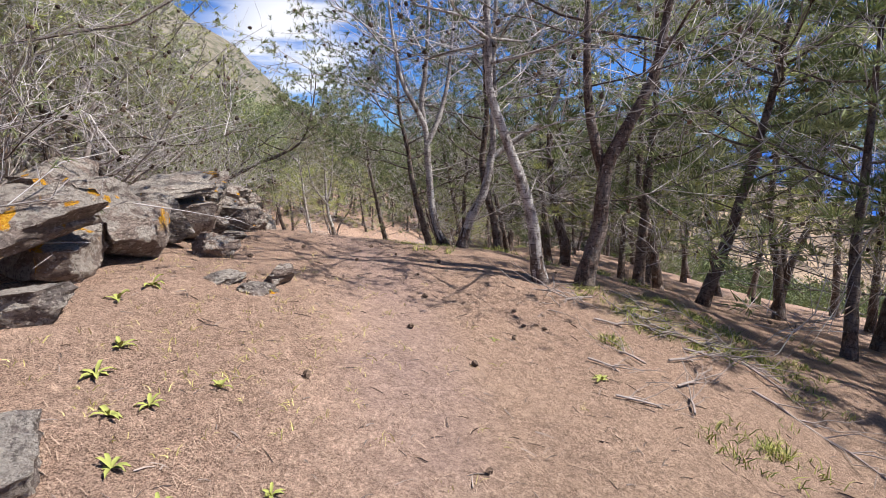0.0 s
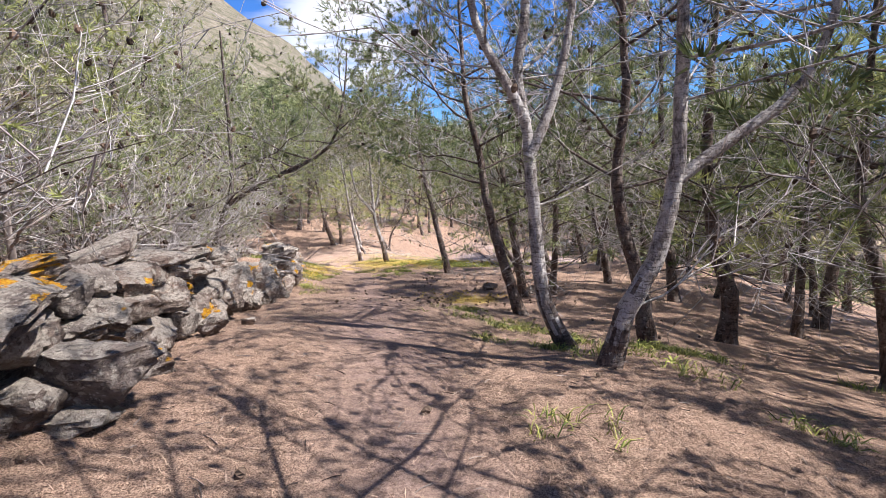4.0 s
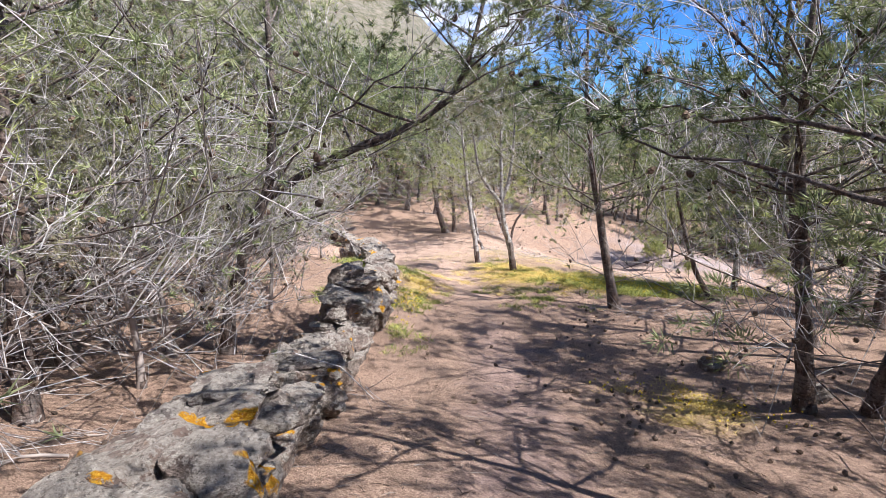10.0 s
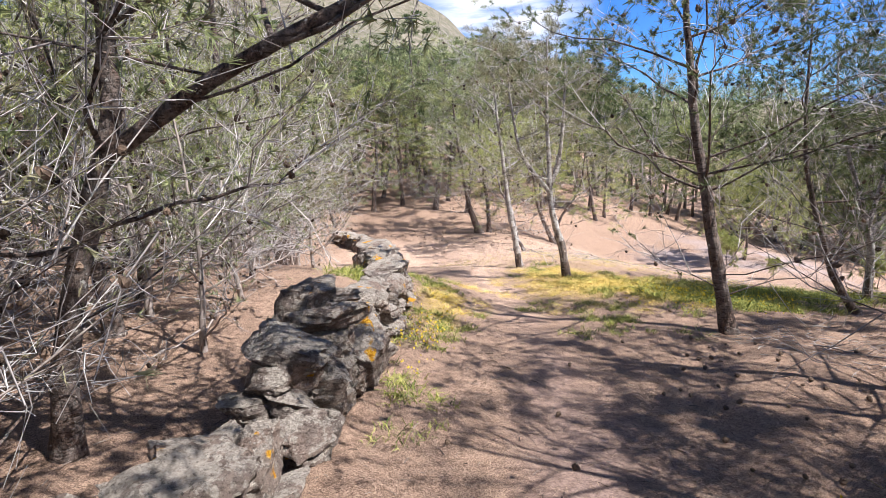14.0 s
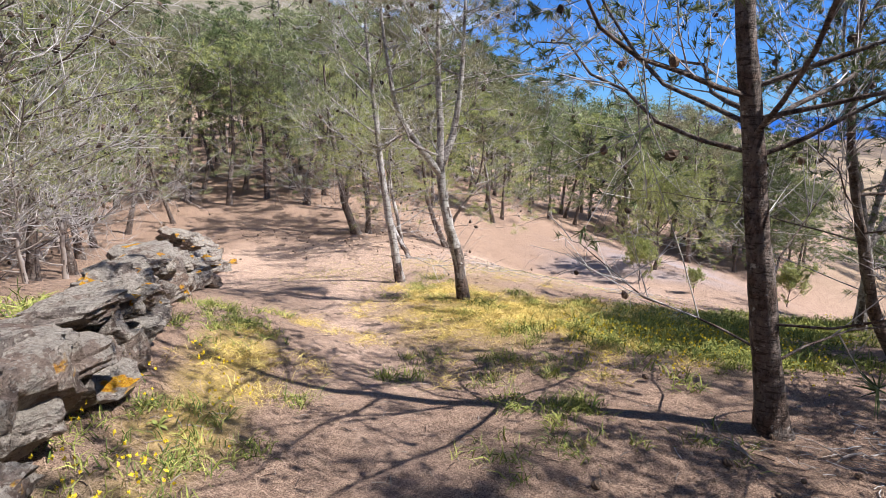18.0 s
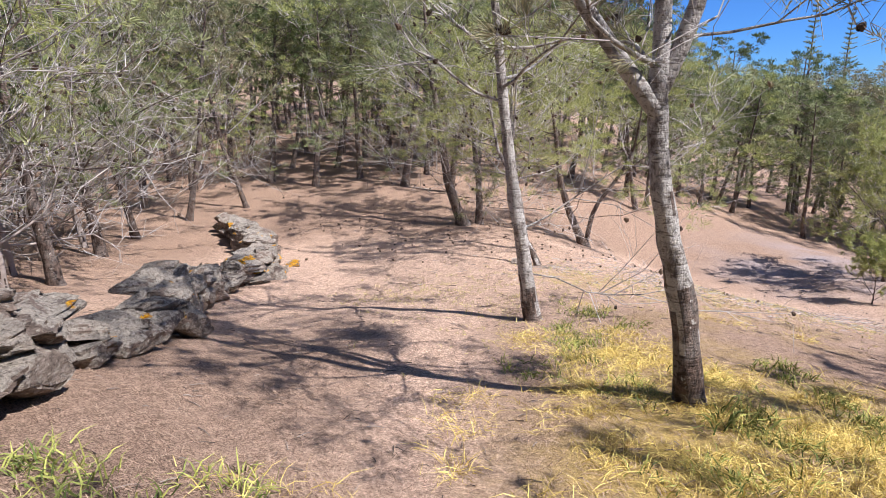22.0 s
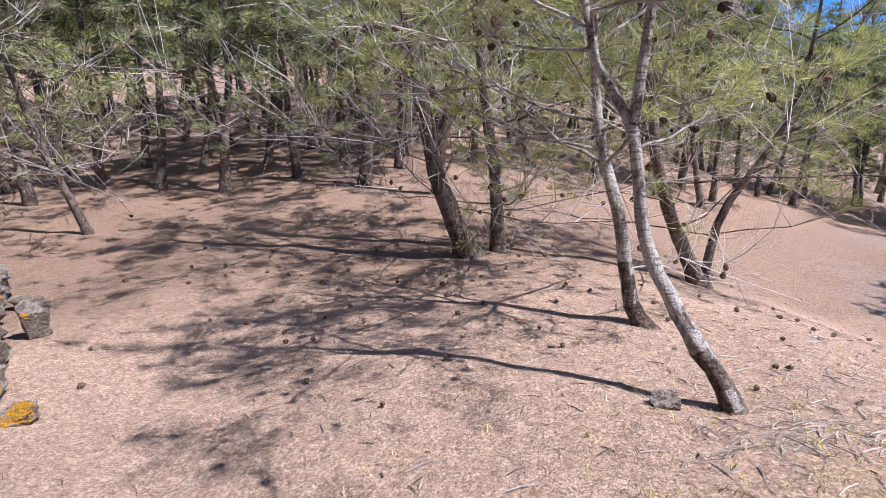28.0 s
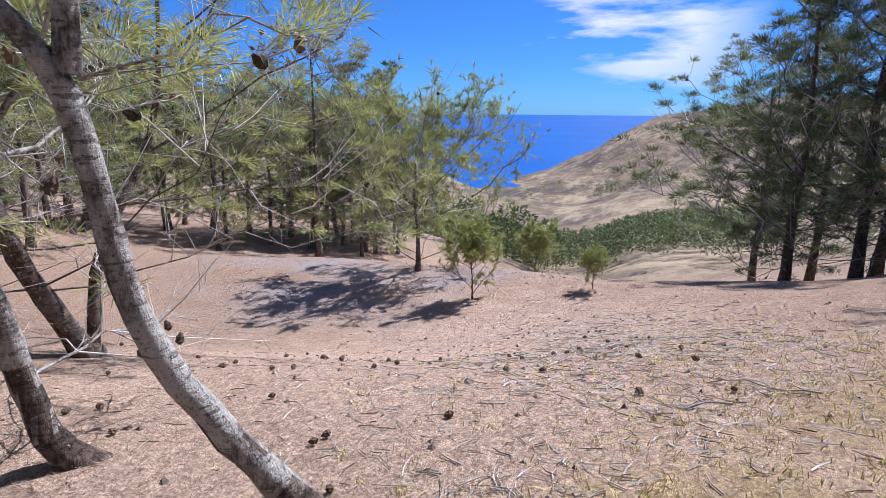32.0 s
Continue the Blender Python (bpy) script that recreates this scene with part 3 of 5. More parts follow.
def pine_meshes(seed, trunk, radius, limbs=9, crown_from=0.45, spread=1.5, live_from=0.6, tufts=1.0, needle=None, bark=None,
                stems=(), cones=40, twig_gain=1.0, needle_len=0.08, count=20, limb_angle=0.4, blade=0.0042, low=0, sub=9, fine=6, twig_r=1.0, clear=None, merge=False, twig_k=3, foot=0.0, pad=0.0, twig_mat=None):
    """Meshes of one pine: trunk, each stem and limb, its twigs, its crown of needles and its cones."""
    rng = np.random.default_rng(seed)
    bark, needle = bark or M_BARK_DARK, needle or M_NEEDLE
    rings, sides = (18, 8) if merge else (34, 14)
    tp = resample(trunk, rings)
    h = tp[-1, 2]
    tp[2:] += np.cumsum(rng.normal(0, 0.005, (rings - 2, 3)), 0)
    u = np.linspace(0, 1, rings)
    tr = radius * (1 - 0.82 * u**0.9) * (1 + 0.5 * np.exp(-u * 22)) * (1 + rng.normal(0, 0.025, rings))
    v, f = tubes(tp[None], tr[None], sides)
    ang = np.linspace(0, 2 * math.pi, sides, endpoint=False)
    swell = 1 + rng.normal(0, 0.035, (rings, sides))
    for _ in range(12):
        du, da = (u - rng.uniform(0.02, 0.7)) * h / 0.045, np.angle(np.exp(1j * (ang - rng.uniform(0, 6.3)))) / 0.5
        swell += rng.uniform(0.15, 0.5) * np.exp(-du[:, None] ** 2 - da[None] ** 2)
    centre = np.repeat(tp, sides, 0)
    v = centre + (v - centre) * swell.reshape(-1, 1)
    height = v[f].mean(1)[:, 2]
    old = (height + rng.normal(0, 0.2, len(f)) < foot).astype(int)
    out = {"trunk": np_mesh("trunk", v, f, [bark, M_BARK_DARK], index=old), "limb": []}
    bases, rad = [tp], [tr]
    for sp in stems:
        q = resample(sp, 12)
        r = radius * 0.62 * (1 - 0.8 * np.linspace(0, 1, 12))
        v, f = tubes(q[None], r[None], 9)
        out["limb"].append(np_mesh("limb", v, f, bark))
        bases.append(q)
        rad.append(r)
    n = limbs
    pick = rng.integers(0, len(bases), n) if len(bases) > 1 else np.zeros(n, int)
    pos = np.sort(np.r_[rng.uniform(crown_from, 0.99, n - low), rng.uniform(min(0.1, crown_from), crown_from, low)])
    start, r0 = [], []
    for b, t in zip(pick, pos):
        q = bases[b]
        start.append([np.interp(t, np.linspace(0, 1, len(q)), q[:, i]) for i in range(3)])
        r0.append(np.interp(t, np.linspace(0, 1, len(q)), rad[b]))
    start, r0 = np.array(start), np.array(r0)
    az = np.arange(n) * 2.4 + rng.uniform(-0.5, 0.5, n)
    el = limb_angle + 0.5 * (pos - crown_from) + rng.normal(0, 0.15, n)
    way = np.stack([np.cos(az) * np.cos(el), np.sin(az) * np.cos(el), np.sin(el)], 1)
    ln = spread * np.minimum(1.15, 1.15 - 0.6 * (pos - crown_from) / (1 - crown_from)) * rng.uniform(0.7, 1.15, n)
    lp = branch_paths(rng, start, way, ln, 8, 0.05, 0.18)
    lr = np.where(pos < crown_from, np.minimum(r0 * 0.3, 0.010), np.minimum(r0 * 0.5, 0.018))
    if clear is not None:
        ok = clear(lp)
        lp, lr, ln, n = lp[ok], lr[ok], ln[ok], int(ok.sum())
    if merge:
        v, f = tubes(lp, lr[:, None] * np.linspace(1, 0.22, 8), 5)
        out["branchwork"] = np_mesh("branchwork", v, f, bark)
    else:
        for i in range(n):
            v, f = tubes(lp[i:i + 1], (lr[i] * np.linspace(1, 0.22, 8))[None], 6)
            out["limb"].append(np_mesh("limb", v, f, bark))
    m = int(sub * twig_gain)
    at = rng.uniform(0.22, 1.0, (n, m))
    seg = at * 7
    i0 = np.minimum(seg.astype(int), 6)
    fr = (seg - i0)[..., None]
    ii = np.arange(n)[:, None]
    s2 = (lp[ii, i0] * (1 - fr) + lp[ii, i0 + 1] * fr).reshape(-1, 3)
    d2 = unit(lp[ii, i0 + 1] - lp[ii, i0]).reshape(-1, 3)
    w2 = unit(d2 * 0.8 + rng.normal(0, 0.55, d2.shape) + [0, 0, 0.18])
    l2 = np.repeat(ln, m) * rng.uniform(0.22, 0.5, n * m) * (1.15 - 0.55 * at.ravel())
    p2 = branch_paths(rng, s2, w2, l2, 5, 0.14, 0.12)
    if clear is not None:
        ok = clear(p2)
        p2, l2 = p2[ok], l2[ok]
    q = int(fine * twig_gain)
    a3 = rng.uniform(0.25, 1.0, (len(p2), q))
    sg = a3 * 4
    j0 = np.minimum(sg.astype(int), 3)
    fr = (sg - j0)[..., None]
    ii = np.arange(len(p2))[:, None]
    s3 = (p2[ii, j0] * (1 - fr) + p2[ii, j0 + 1] * fr).reshape(-1, 3)
    d3 = unit(p2[ii, j0 + 1] - p2[ii, j0]).reshape(-1, 3)
    w3 = unit(d3 + rng.normal(0, 0.6, d3.shape) + [0, 0, 0.15])
    l3 = np.repeat(l2, q) * rng.uniform(0.3, 0.6, len(s3))
    p3 = branch_paths(rng, s3, w3, l3, 4, 0.2, 0.05)
    if clear is not None:
        p3 = p3[clear(p3)]
    drawn = p3[:, ::3] if twig_k == 2 else p3[:, [0, 1, 3]]
    v2, f2 = tubes(p2[:, ::2], np.repeat(twig_r * np.linspace(0.0075, 0.0035, 3)[None], len(p2), 0), 3)
    if twig_k == 2:
        drawn = drawn[::2]
    if twig_k == 1:
        drawn = drawn[:1]
    v3, f3 = tubes(drawn, np.repeat(twig_r * np.linspace(0.0036, 0.0018, drawn.shape[1])[None], len(drawn), 0), 3)
    out["twigs"] = np_mesh("brushwood", np.r_[v2, v3], np.r_[f2, f3 + len(v2)], twig_mat or M_TWIG)
    if pad:
        tip, tw = np.r_[p2[:, -1], p3[::3, -1]], unit(np.r_[p2[:, -1] - p2[:, -3], p3[::3, -1] - p3[::3, 1]])
        reach = np.linalg.norm(tip[:, :2] - np.array([np.interp(tip[:, 2], tp[:, 2], tp[:, i]) for i in (0, 1)]).T, axis=1)
        alive = (tip[:, 2] + 0.25 * reach + rng.normal(0, 0.08 * h, len(tip)) > live_from * h) & (rng.random(len(tip)) < tufts)
        v, f = pads(rng, tip[alive], tw[alive], count, needle_len, blade, pad)
        out["crown"] = np_mesh("crown", v, f, needle, False)
    tip = np.concatenate([p3[:, -1], p3[:, 2], p2[:, -1], p2[:, 3]])
    tw = unit(np.concatenate([p3[:, -1] - p3[:, -2], p3[:, -1] - p3[:, 1], p2[:, -1] - p2[:, -2], p2[:, -1] - p2[:, 1]]))
    reach = np.linalg.norm(tip[:, :2] - np.array([np.interp(tip[:, 2], tp[:, 2], tp[:, i]) for i in (0, 1)]).T, axis=1)
    alive = (tip[:, 2] + 0.25 * reach + rng.normal(0, 0.12 * h, len(tip)) > live_from * h) & (rng.random(len(tip)) < tufts)
    if alive.sum() > 3 and not pad:
        v, f = needles(rng, tip[alive], tw[alive], count, needle_len, blade, 0.75)
        out["crown"] = np_mesh("crown", v, f, needle, False)
    c = min(cones, len(p2))
    if c:
        at = p2[rng.permutation(len(p2))[:c], rng.integers(2, 5, c)] + rng.normal(0, 0.015, (c, 3))
        out["cones"] = cone_cluster(rng, at)
    return out


def cone_cluster(rng, at, size=0.027):
    """Small scaly egg-shaped cones at the given points."""
    rings, sides = np.array([0.35, 0.95, 0.8, 0.2]), 6
    zs = np.array([-1.1, -0.45, 0.45, 1.35])
    v, f = [], []
    for i, p in enumerate(at):
        s = size * rng.uniform(0.75, 1.25)
        tilt = Euler(rng.uniform(-1.2, 1.2, 3)).to_matrix()
        k = np.array(tilt)
        a = np.linspace(0, 2 * math.pi, sides, endpoint=False)
        pts = np.concatenate([np.stack([np.cos(a + 0.5 * j) * r, np.sin(a + 0.5 * j) * r, np.full(sides, z)], 1) for j, (r, z) in enumerate(zip(rings, zs))])
        v.append(pts @ k.T * s + p)
    idx = np.arange(4 * sides).reshape(4, sides)
    nx = np.roll(idx, -1, 1)
    q = np.stack([idx[:-1], nx[:-1], nx[1:], idx[1:]], -1).reshape(-1, 4)
    faces = np.concatenate([q + i * 4 * sides for i in range(len(at))])
    return np_mesh("cones", np.concatenate(v), faces, M_CONE, False)


def plant_pine(meshes, x, y, turn=0.0, scale=1.0, label="", group="pines", name="pine_tree", z=None):
    ob = root(name, x, y, land1(x, y) if z is None else z, turn, scale)
    part("trunk", meshes["trunk"], ob, "rough bark trunk")
    for me in meshes["limb"]:
        part("limb", me, ob)
    if "branchwork" in meshes:
        part("branchwork", meshes["branchwork"], ob, "", "stuff")
    part("brushwood", meshes["twigs"], ob, "thin bare grey twigs", "stuff")
    if "crown" in meshes:
        part("crown", meshes["crown"], ob, "open crown of needle tufts")
    if "cones" in meshes:
        part("cone_crop", meshes["cones"], ob, "dark open cones", "stuff")
    return tagged(ob, label, "tree", group)


def walkway(x0, y0):
    """Which branches of a tree at this place stay clear of the walkway."""
    z0 = land1(x0, y0)

    def clear(p):
        x, y, z = p[..., 0] + x0, p[..., 1] + y0, p[..., 2] + z0
        low = z < land(x.ravel(), y.ravel()).reshape(x.shape) + 2.15
        return ~((np.abs(x - path_x(y)) < 0.95) & (y < 27) & low).any(axis=1)

    return clear


def grow(points, height, lean=0.25):
    """The trunk goes on above its last known point to the given height."""
    p = [list(q) for q in points]
    d = np.subtract(p[-1], p[-2])
    d = d / (np.linalg.norm(d) + 1e-9)
    top = p[-1]
    for _ in range(2):
        step = max(0.2, (height - top[2]) / 2)
        d = unit(d * lean + np.array([0, 0, 1 - lean]))
        top = [top[0] + d[0] * step, top[1] + d[1] * step, top[2] + step * 0.96]
        p.append(top)
    return p


HERO = [
    (1.95, 0.2, 0.075, 5.0, [[0.03, 0, -0.1], [-0.05, 0.01, 0.21], [-0.11, 0.02, 0.69], [-0.25, 0.05, 1.12], [-0.46, 0.09, 1.6], [-0.6, 0.12, 2.02], [-0.63, 0.13, 2.29]], [], dict(tufts=0.3, limbs=18, crown_from=0.55, live_from=0.6, bark=M_BARK, foot=0.32), "slender grey pine leaning over the path"),
    (2.45, 0.17, 0.1, 5.2, [[0, 0, -0.1], [0.05, -0.01, 0.22], [0.16, -0.03, 0.75], [0.18, -0.04, 1.33], [0.3, -0.06, 1.56], [0.48, -0.1, 1.91], [0.65, -0.13, 2.26]], [[[0.17, 0, 1.3], [0.02, 0.02, 1.7], [-0.05, 0.05, 2.2]]], dict(tufts=0.3, limbs=18, crown_from=0.5, live_from=0.58), "dark-barked pine leaning down the slope"),
    (1.93, 3.68, 0.075, 5.4, [[0, 0, -0.1], [-0.13, 0.02, 0.13], [-0.27, 0.04, 0.46], [-0.34, 0.05, 1.01], [-0.39, 0.06, 1.53], [-0.41, 0.07, 1.91], [-0.48, 0.08, 2.39], [-0.38, 0.06, 2.85]], [[[-0.39, 0.06, 1.7], [-0.2, 0.08, 2.05], [-0.02, 0.1, 2.7]], [[-0.41, 0.07, 1.98], [-0.58, 0.09, 2.35], [-0.8, 0.12, 2.65]]], dict(crown_from=0.45, live_from=0.74, limbs=17, sub=9, tufts=0.35, bark=M_BARK, foot=0.32), "slim pale grey pine beside the path"),
    (1.87, 2.93, 0.08, 5.2, [[0, 0, -0.1], [0.13, -0.02, 0.44], [0.33, -0.05, 0.82], [0.43, -0.07, 1.26], [0.46, -0.07, 1.54], [0.46, -0.07, 2.04], [0.46, -0.07, 2.52]], [[[0.46, -0.07, 1.38], [0.96, -0.15, 1.76], [1.34, -0.22, 1.95]]], dict(crown_from=0.5, live_from=0.74, limbs=17, sub=9, tufts=0.35, bark=M_BARK, foot=0.32), "grey pine leaning out with one long side limb"),
    (2.7, 7.5, 0.092, 5.6, [[0, 0, -0.1], [-0.25, 0.04, 0.71], [-0.56, 0.09, 1.82], [-0.64, 0.1, 2.53], [-0.84, 0.14, 3.38]], [], dict(crown_from=0.3, live_from=0.5, limbs=26, tufts=1.0), "dark pine leaning towards the path"),
    (3.31, 4.77, 0.09, 5.4, [[0, 0, -0.1], [-0.18, 0.03, 0.83], [-0.34, 0.06, 1.41], [-0.42, 0.07, 1.97], [-0.32, 0.05, 2.72], [-0.4, 0.06, 3.33]], [], dict(crown_from=0.35, live_from=0.5, limbs=26, tufts=0.95), "dark pine with bare lower branches"),
    (5.48, 6.39, 0.13, 6.2, [[0, 0, -0.1], [0.04, -0.01, 0.63], [-0.2, 0.03, 1.35], [-0.36, 0.06, 2.04], [-0.45, 0.07, 2.78], [-0.45, 0.07, 3.7]], [], dict(crown_from=0.32, live_from=0.42, tufts=1.0, limbs=28), "stout dark pine below the path"),
    (3.76, 10.68, 0.1, 5.6, [[0, 0, -0.1], [-0.11, 0, 0.71], [-0.25, -0.01, 1.48], [-0.36, -0.01, 2.01], [-0.5, -0.02, 2.77]], [], dict(crown_from=0.3, live_from=0.5, tufts=0.85, limbs=24), "dark pine on cone-strewn slope"),
    (-2.8, 11.35, 0.085, 6.0, [[0, 0, -0.1], [0.06, 0, 0.44], [0.26, -0.01, 1.07], [0.51, -0.02, 1.65], [0.68, -0.02, 2.07], [0.75, -0.02, 2.85]], [[[0.6, -0.02, 1.85], [1.39, -0.04, 2.33], [2.05, -0.06, 2.57], [2.77, -0.08, 2.89]]], dict(crown_from=0.25, live_from=0.5, spread=2.3, limbs=32, sub=11, tufts=1.0), "leaning pine behind the wall with a long bare limb"),
    (-3.9, 9.7, 0.07, 4.6, [[0, 0, -0.1], [-0.06, 0, 1.2], [-0.15, -0.01, 2.0], [-0.5, -0.01, 2.66]], [], dict(crown_from=0.12, live_from=0.85, spread=1.8, tufts=0.5, twig_gain=1.3), "half-dead pine with grey tangled branches"),
    (3.12, 15.7, 0.1, 5.8, [[0, 0, -0.1], [-0.24, 0.01, 0.94], [-0.41, 0.01, 1.8], [-0.58, 0.02, 2.45], [-0.7, 0.02, 3.23], [-0.8, 0.02, 3.89]], [], dict(crown_from=0.35, live_from=0.45, limbs=24, cones=90), "dark pine full of cones beside weeds"),
    (1.67, 20.6, 0.088, 5.6, [[0, 0, -0.1], [-0.08, -0.01, 0.49], [-0.17, -0.02, 0.9], [-0.27, -0.03, 1.26], [-0.33, -0.04, 1.59], [-0.38, -0.04, 1.94], [-0.36, -0.04, 2.19], [-0.41, 0.01, 3.2]], [[[-0.36, -0.04, 1.85], [-0.6, -0.05, 2.15], [-1.0, -0.05, 2.7]], [[-0.37, 0, 2.0], [-0.2, 0, 2.4], [-0.1, 0, 3.2]]], dict(crown_from=0.42, live_from=0.46, limbs=26, count=20, spread=1.6, bark=M_BARK, foot=0.75, needle=M_NEEDLE_DRY), "pale forked pine standing in yellow grass"),
    (0.82, 23.1, 0.085, 5.6, [[0, 0, -0.1], [-0.12, 0, 0.7], [-0.22, 0, 1.3], [-0.37, 0.01, 2.37], [-0.47, 0.01, 3.41], [-0.57, 0.02, 4.2]], [], dict(crown_from=0.3, live_from=0.46, limbs=26, count=20, bark=M_BARK, foot=0.32), "pale pine with whitish bark by the path"),
    (5.83, 17.4, 0.065, 5.0, [[0, 0, -0.1], [-0.5, 0.02, 0.63], [-0.79, 0.02, 1.48], [-1.05, 0.03, 2.38], [-1.15, 0.04, 3.25]], [], dict(crown_from=0.4, live_from=0.5, limbs=13), "thin curved pine leaning towards the path"),
    (7.4, 19.7, 0.08, 5.0, [[0, 0, -0.1], [-0.04, 0, 1.03], [-0.21, 0.01, 1.6], [-0.67, 0.02, 2.9], [-0.97, 0.03, 3.94]], [[[-0.1, 0, 1.3], [0.4, 0, 2.2], [0.7, 0, 3.2]], [[-0.15, 0, 1.5], [0.0, 0, 2.5], [0.1, 0, 3.6]]], dict(crown_from=0.4, live_from=0.65, bark=M_BARK, foot=0.32), "pine forking low into several stems"),
    (8.72, 18.6, 0.09, 5.2, [[0, 0, -0.1], [-0.26, 0.01, 0.89], [-0.44, 0.01, 1.72], [-0.79, 0.02, 3.06]], [], dict(crown_from=0.35, live_from=0.5), "dark pine on the lower slope"),
    (5.4, 13.2, 0.1, 5.6, [[0, 0, -0.1], [-0.31, 0.01, 0.88], [-0.49, 0.02, 1.65], [-0.65, 0.02, 2.54], [-0.9, 0.03, 3.36]], [], dict(crown_from=0.3, live_from=0.42, limbs=26), "dark leaning pine with drooping branches"),
    (2.65, 30.9, 0.1, 4.8, [[0, 0, -0.1], [-0.44, -0.05, 0.83], [-0.73, -0.08, 1.81], [-0.83, -0.09, 2.64], [-1.01, -0.11, 3.6]], [[[0, 0, 0.05], [0.07, 0.01, 0.45], [0.1, 0.01, 0.95], [0.65, 0.07, 1.56], [1.0, 0.1, 2.2]]], dict(crown_from=0.3, live_from=0.32, limbs=28, sub=12, count=24, blade=0.0058, spread=2.4, needle=M_NEEDLE_YELLOW), "pine with two stems curving apart from its base"),
    (-0.27, 30.8, 0.125, 6.0, [[0, 0, -0.1], [-0.38, -0.04, 1.06], [-0.56, -0.06, 2.26], [-0.74, -0.08, 3.41], [-0.85, -0.09, 4.41]], [], dict(crown_from=0.32, live_from=0.42, limbs=22, sub=11, count=24, blade=0.0058, spread=2.3), "stout dark pine leaning on the hillside"),
    (0.08, 31.1, 0.09, 5.4, [[0, 0, -0.1], [0, 0, 1.05], [-0.07, -0.01, 1.68], [-0.22, -0.02, 3.46]], [], dict(crown_from=0.34, live_from=0.45, limbs=17, sub=10, count=24, blade=0.0058, spread=2.2), "dark pine close beside a stouter one"),
    (1.18, 26.69, 0.054, 4.2, [[0.02, 0, -0.1], [-0.1, 0.08, 0.21], [-0.23, 0.18, 0.42], [-0.34, 0.26, 0.61], [-0.43, 0.33, 0.85], [-0.47, 0.36, 1.07], [-0.49, 0.38, 1.28], [-0.52, 0.4, 1.51], [-0.54, 0.42, 1.61], [-0.61, 0.47, 1.72], [-0.71, 0.54, 1.83]], [[[-0.53, 0.41, 1.58], [-0.52, 0.4, 1.74], [-0.5, 0.39, 1.9], [-0.45, 0.4, 2.3]]], dict(crown_from=0.5, live_from=0.55, limbs=13, bark=M_BARK, foot=0.32, low=0, spread=1.7, sub=10, count=24, blade=0.0058, needle=M_NEEDLE_YELLOW), "bent pale pine forking above head height"),
    (1.22, 28.25, 0.068, 4.4, [[0, 0, -0.1], [-0.17, 0.13, 0.1], [-0.21, 0.16, 0.4], [-0.27, 0.21, 0.89], [-0.37, 0.29, 1.28], [-0.42, 0.32, 1.57], [-0.45, 0.35, 2.0]], [], dict(crown_from=0.35, live_from=0.5, bark=M_BARK, foot=0.32, low=1, spread=1.8, limbs=16, sub=10, count=24, blade=0.0058, needle=M_NEEDLE_YELLOW), "pale pine with a crooked foot"),
]
for i, (x, y, r, h, trunk, stems, opt, label) in enumerate(HERO):
    full = dict(pad=0.14, count=66, blade=0.0038, needle_len=0.095, tufts=0.85) if y > 20 else dict(pad=0.12, count=34, blade=0.004, needle_len=0.085, tufts=0.8, needle=M_NEEDLE_DARK) if 4.5 < y < 14 and x > 3 else dict(needle=M_NEEDLE_DARK) if x > 1.5 else {}
    if 26 < y < 29:
        full.update(blade=0.003 if y < 27 else 0.0042, count=64, needle_len=0.075)
    opt = {**dict(limbs=26, low=5, spread=2.5, fine=5, twig_r=0.85, cones=90, count=20, limb_angle=0.22, clear=walkway(x, y)), **opt, **full}
    plant_pine(pine_meshes(100 + i, grow(trunk, h), r, stems=[grow(s, h * 0.92) for s in stems], **opt), x, y, label=label)

# the wood on the hill, beyond the path and down the slope
rng = np.random.default_rng(5)


def wood_kind(k, seed, hh, r, far):
    lean = rng.normal(0, 0.3, 2)
    tr = [[0, 0, -0.15], [lean[0] * 0.6, lean[1] * 0.6, hh * 0.2], [lean[0] * 1.5 + 0.05, lean[1], hh * 0.4], [lean[0] * 2, lean[1] * 2, hh]]
    if far:
        opt = dict(limbs=18, sub=6, fine=3, count=40, blade=0.016, needle_len=0.17, pad=0.22, tufts=0.85, cones=0, twig_r=1.8, twig_k=1, merge=True, low=2, twig_mat=M_TWIG_DARK)
    else:
        opt = dict(limbs=20, sub=8, fine=4, count=38, blade=0.010, needle_len=0.13, pad=0.16, tufts=0.85, cones=50, twig_r=1.1, twig_k=2, low=5)
    return pine_meshes(seed, tr, r, crown_from=0.36, spread=2.5, limb_angle=0.14, live_from=[0.4, 0.44, 0.38][k % 3], needle=[M_NEEDLE, M_NEEDLE_DARK, M_NEEDLE_YELLOW, M_NEEDLE_DARK, M_NEEDLE_DRY][k % 5], **opt)


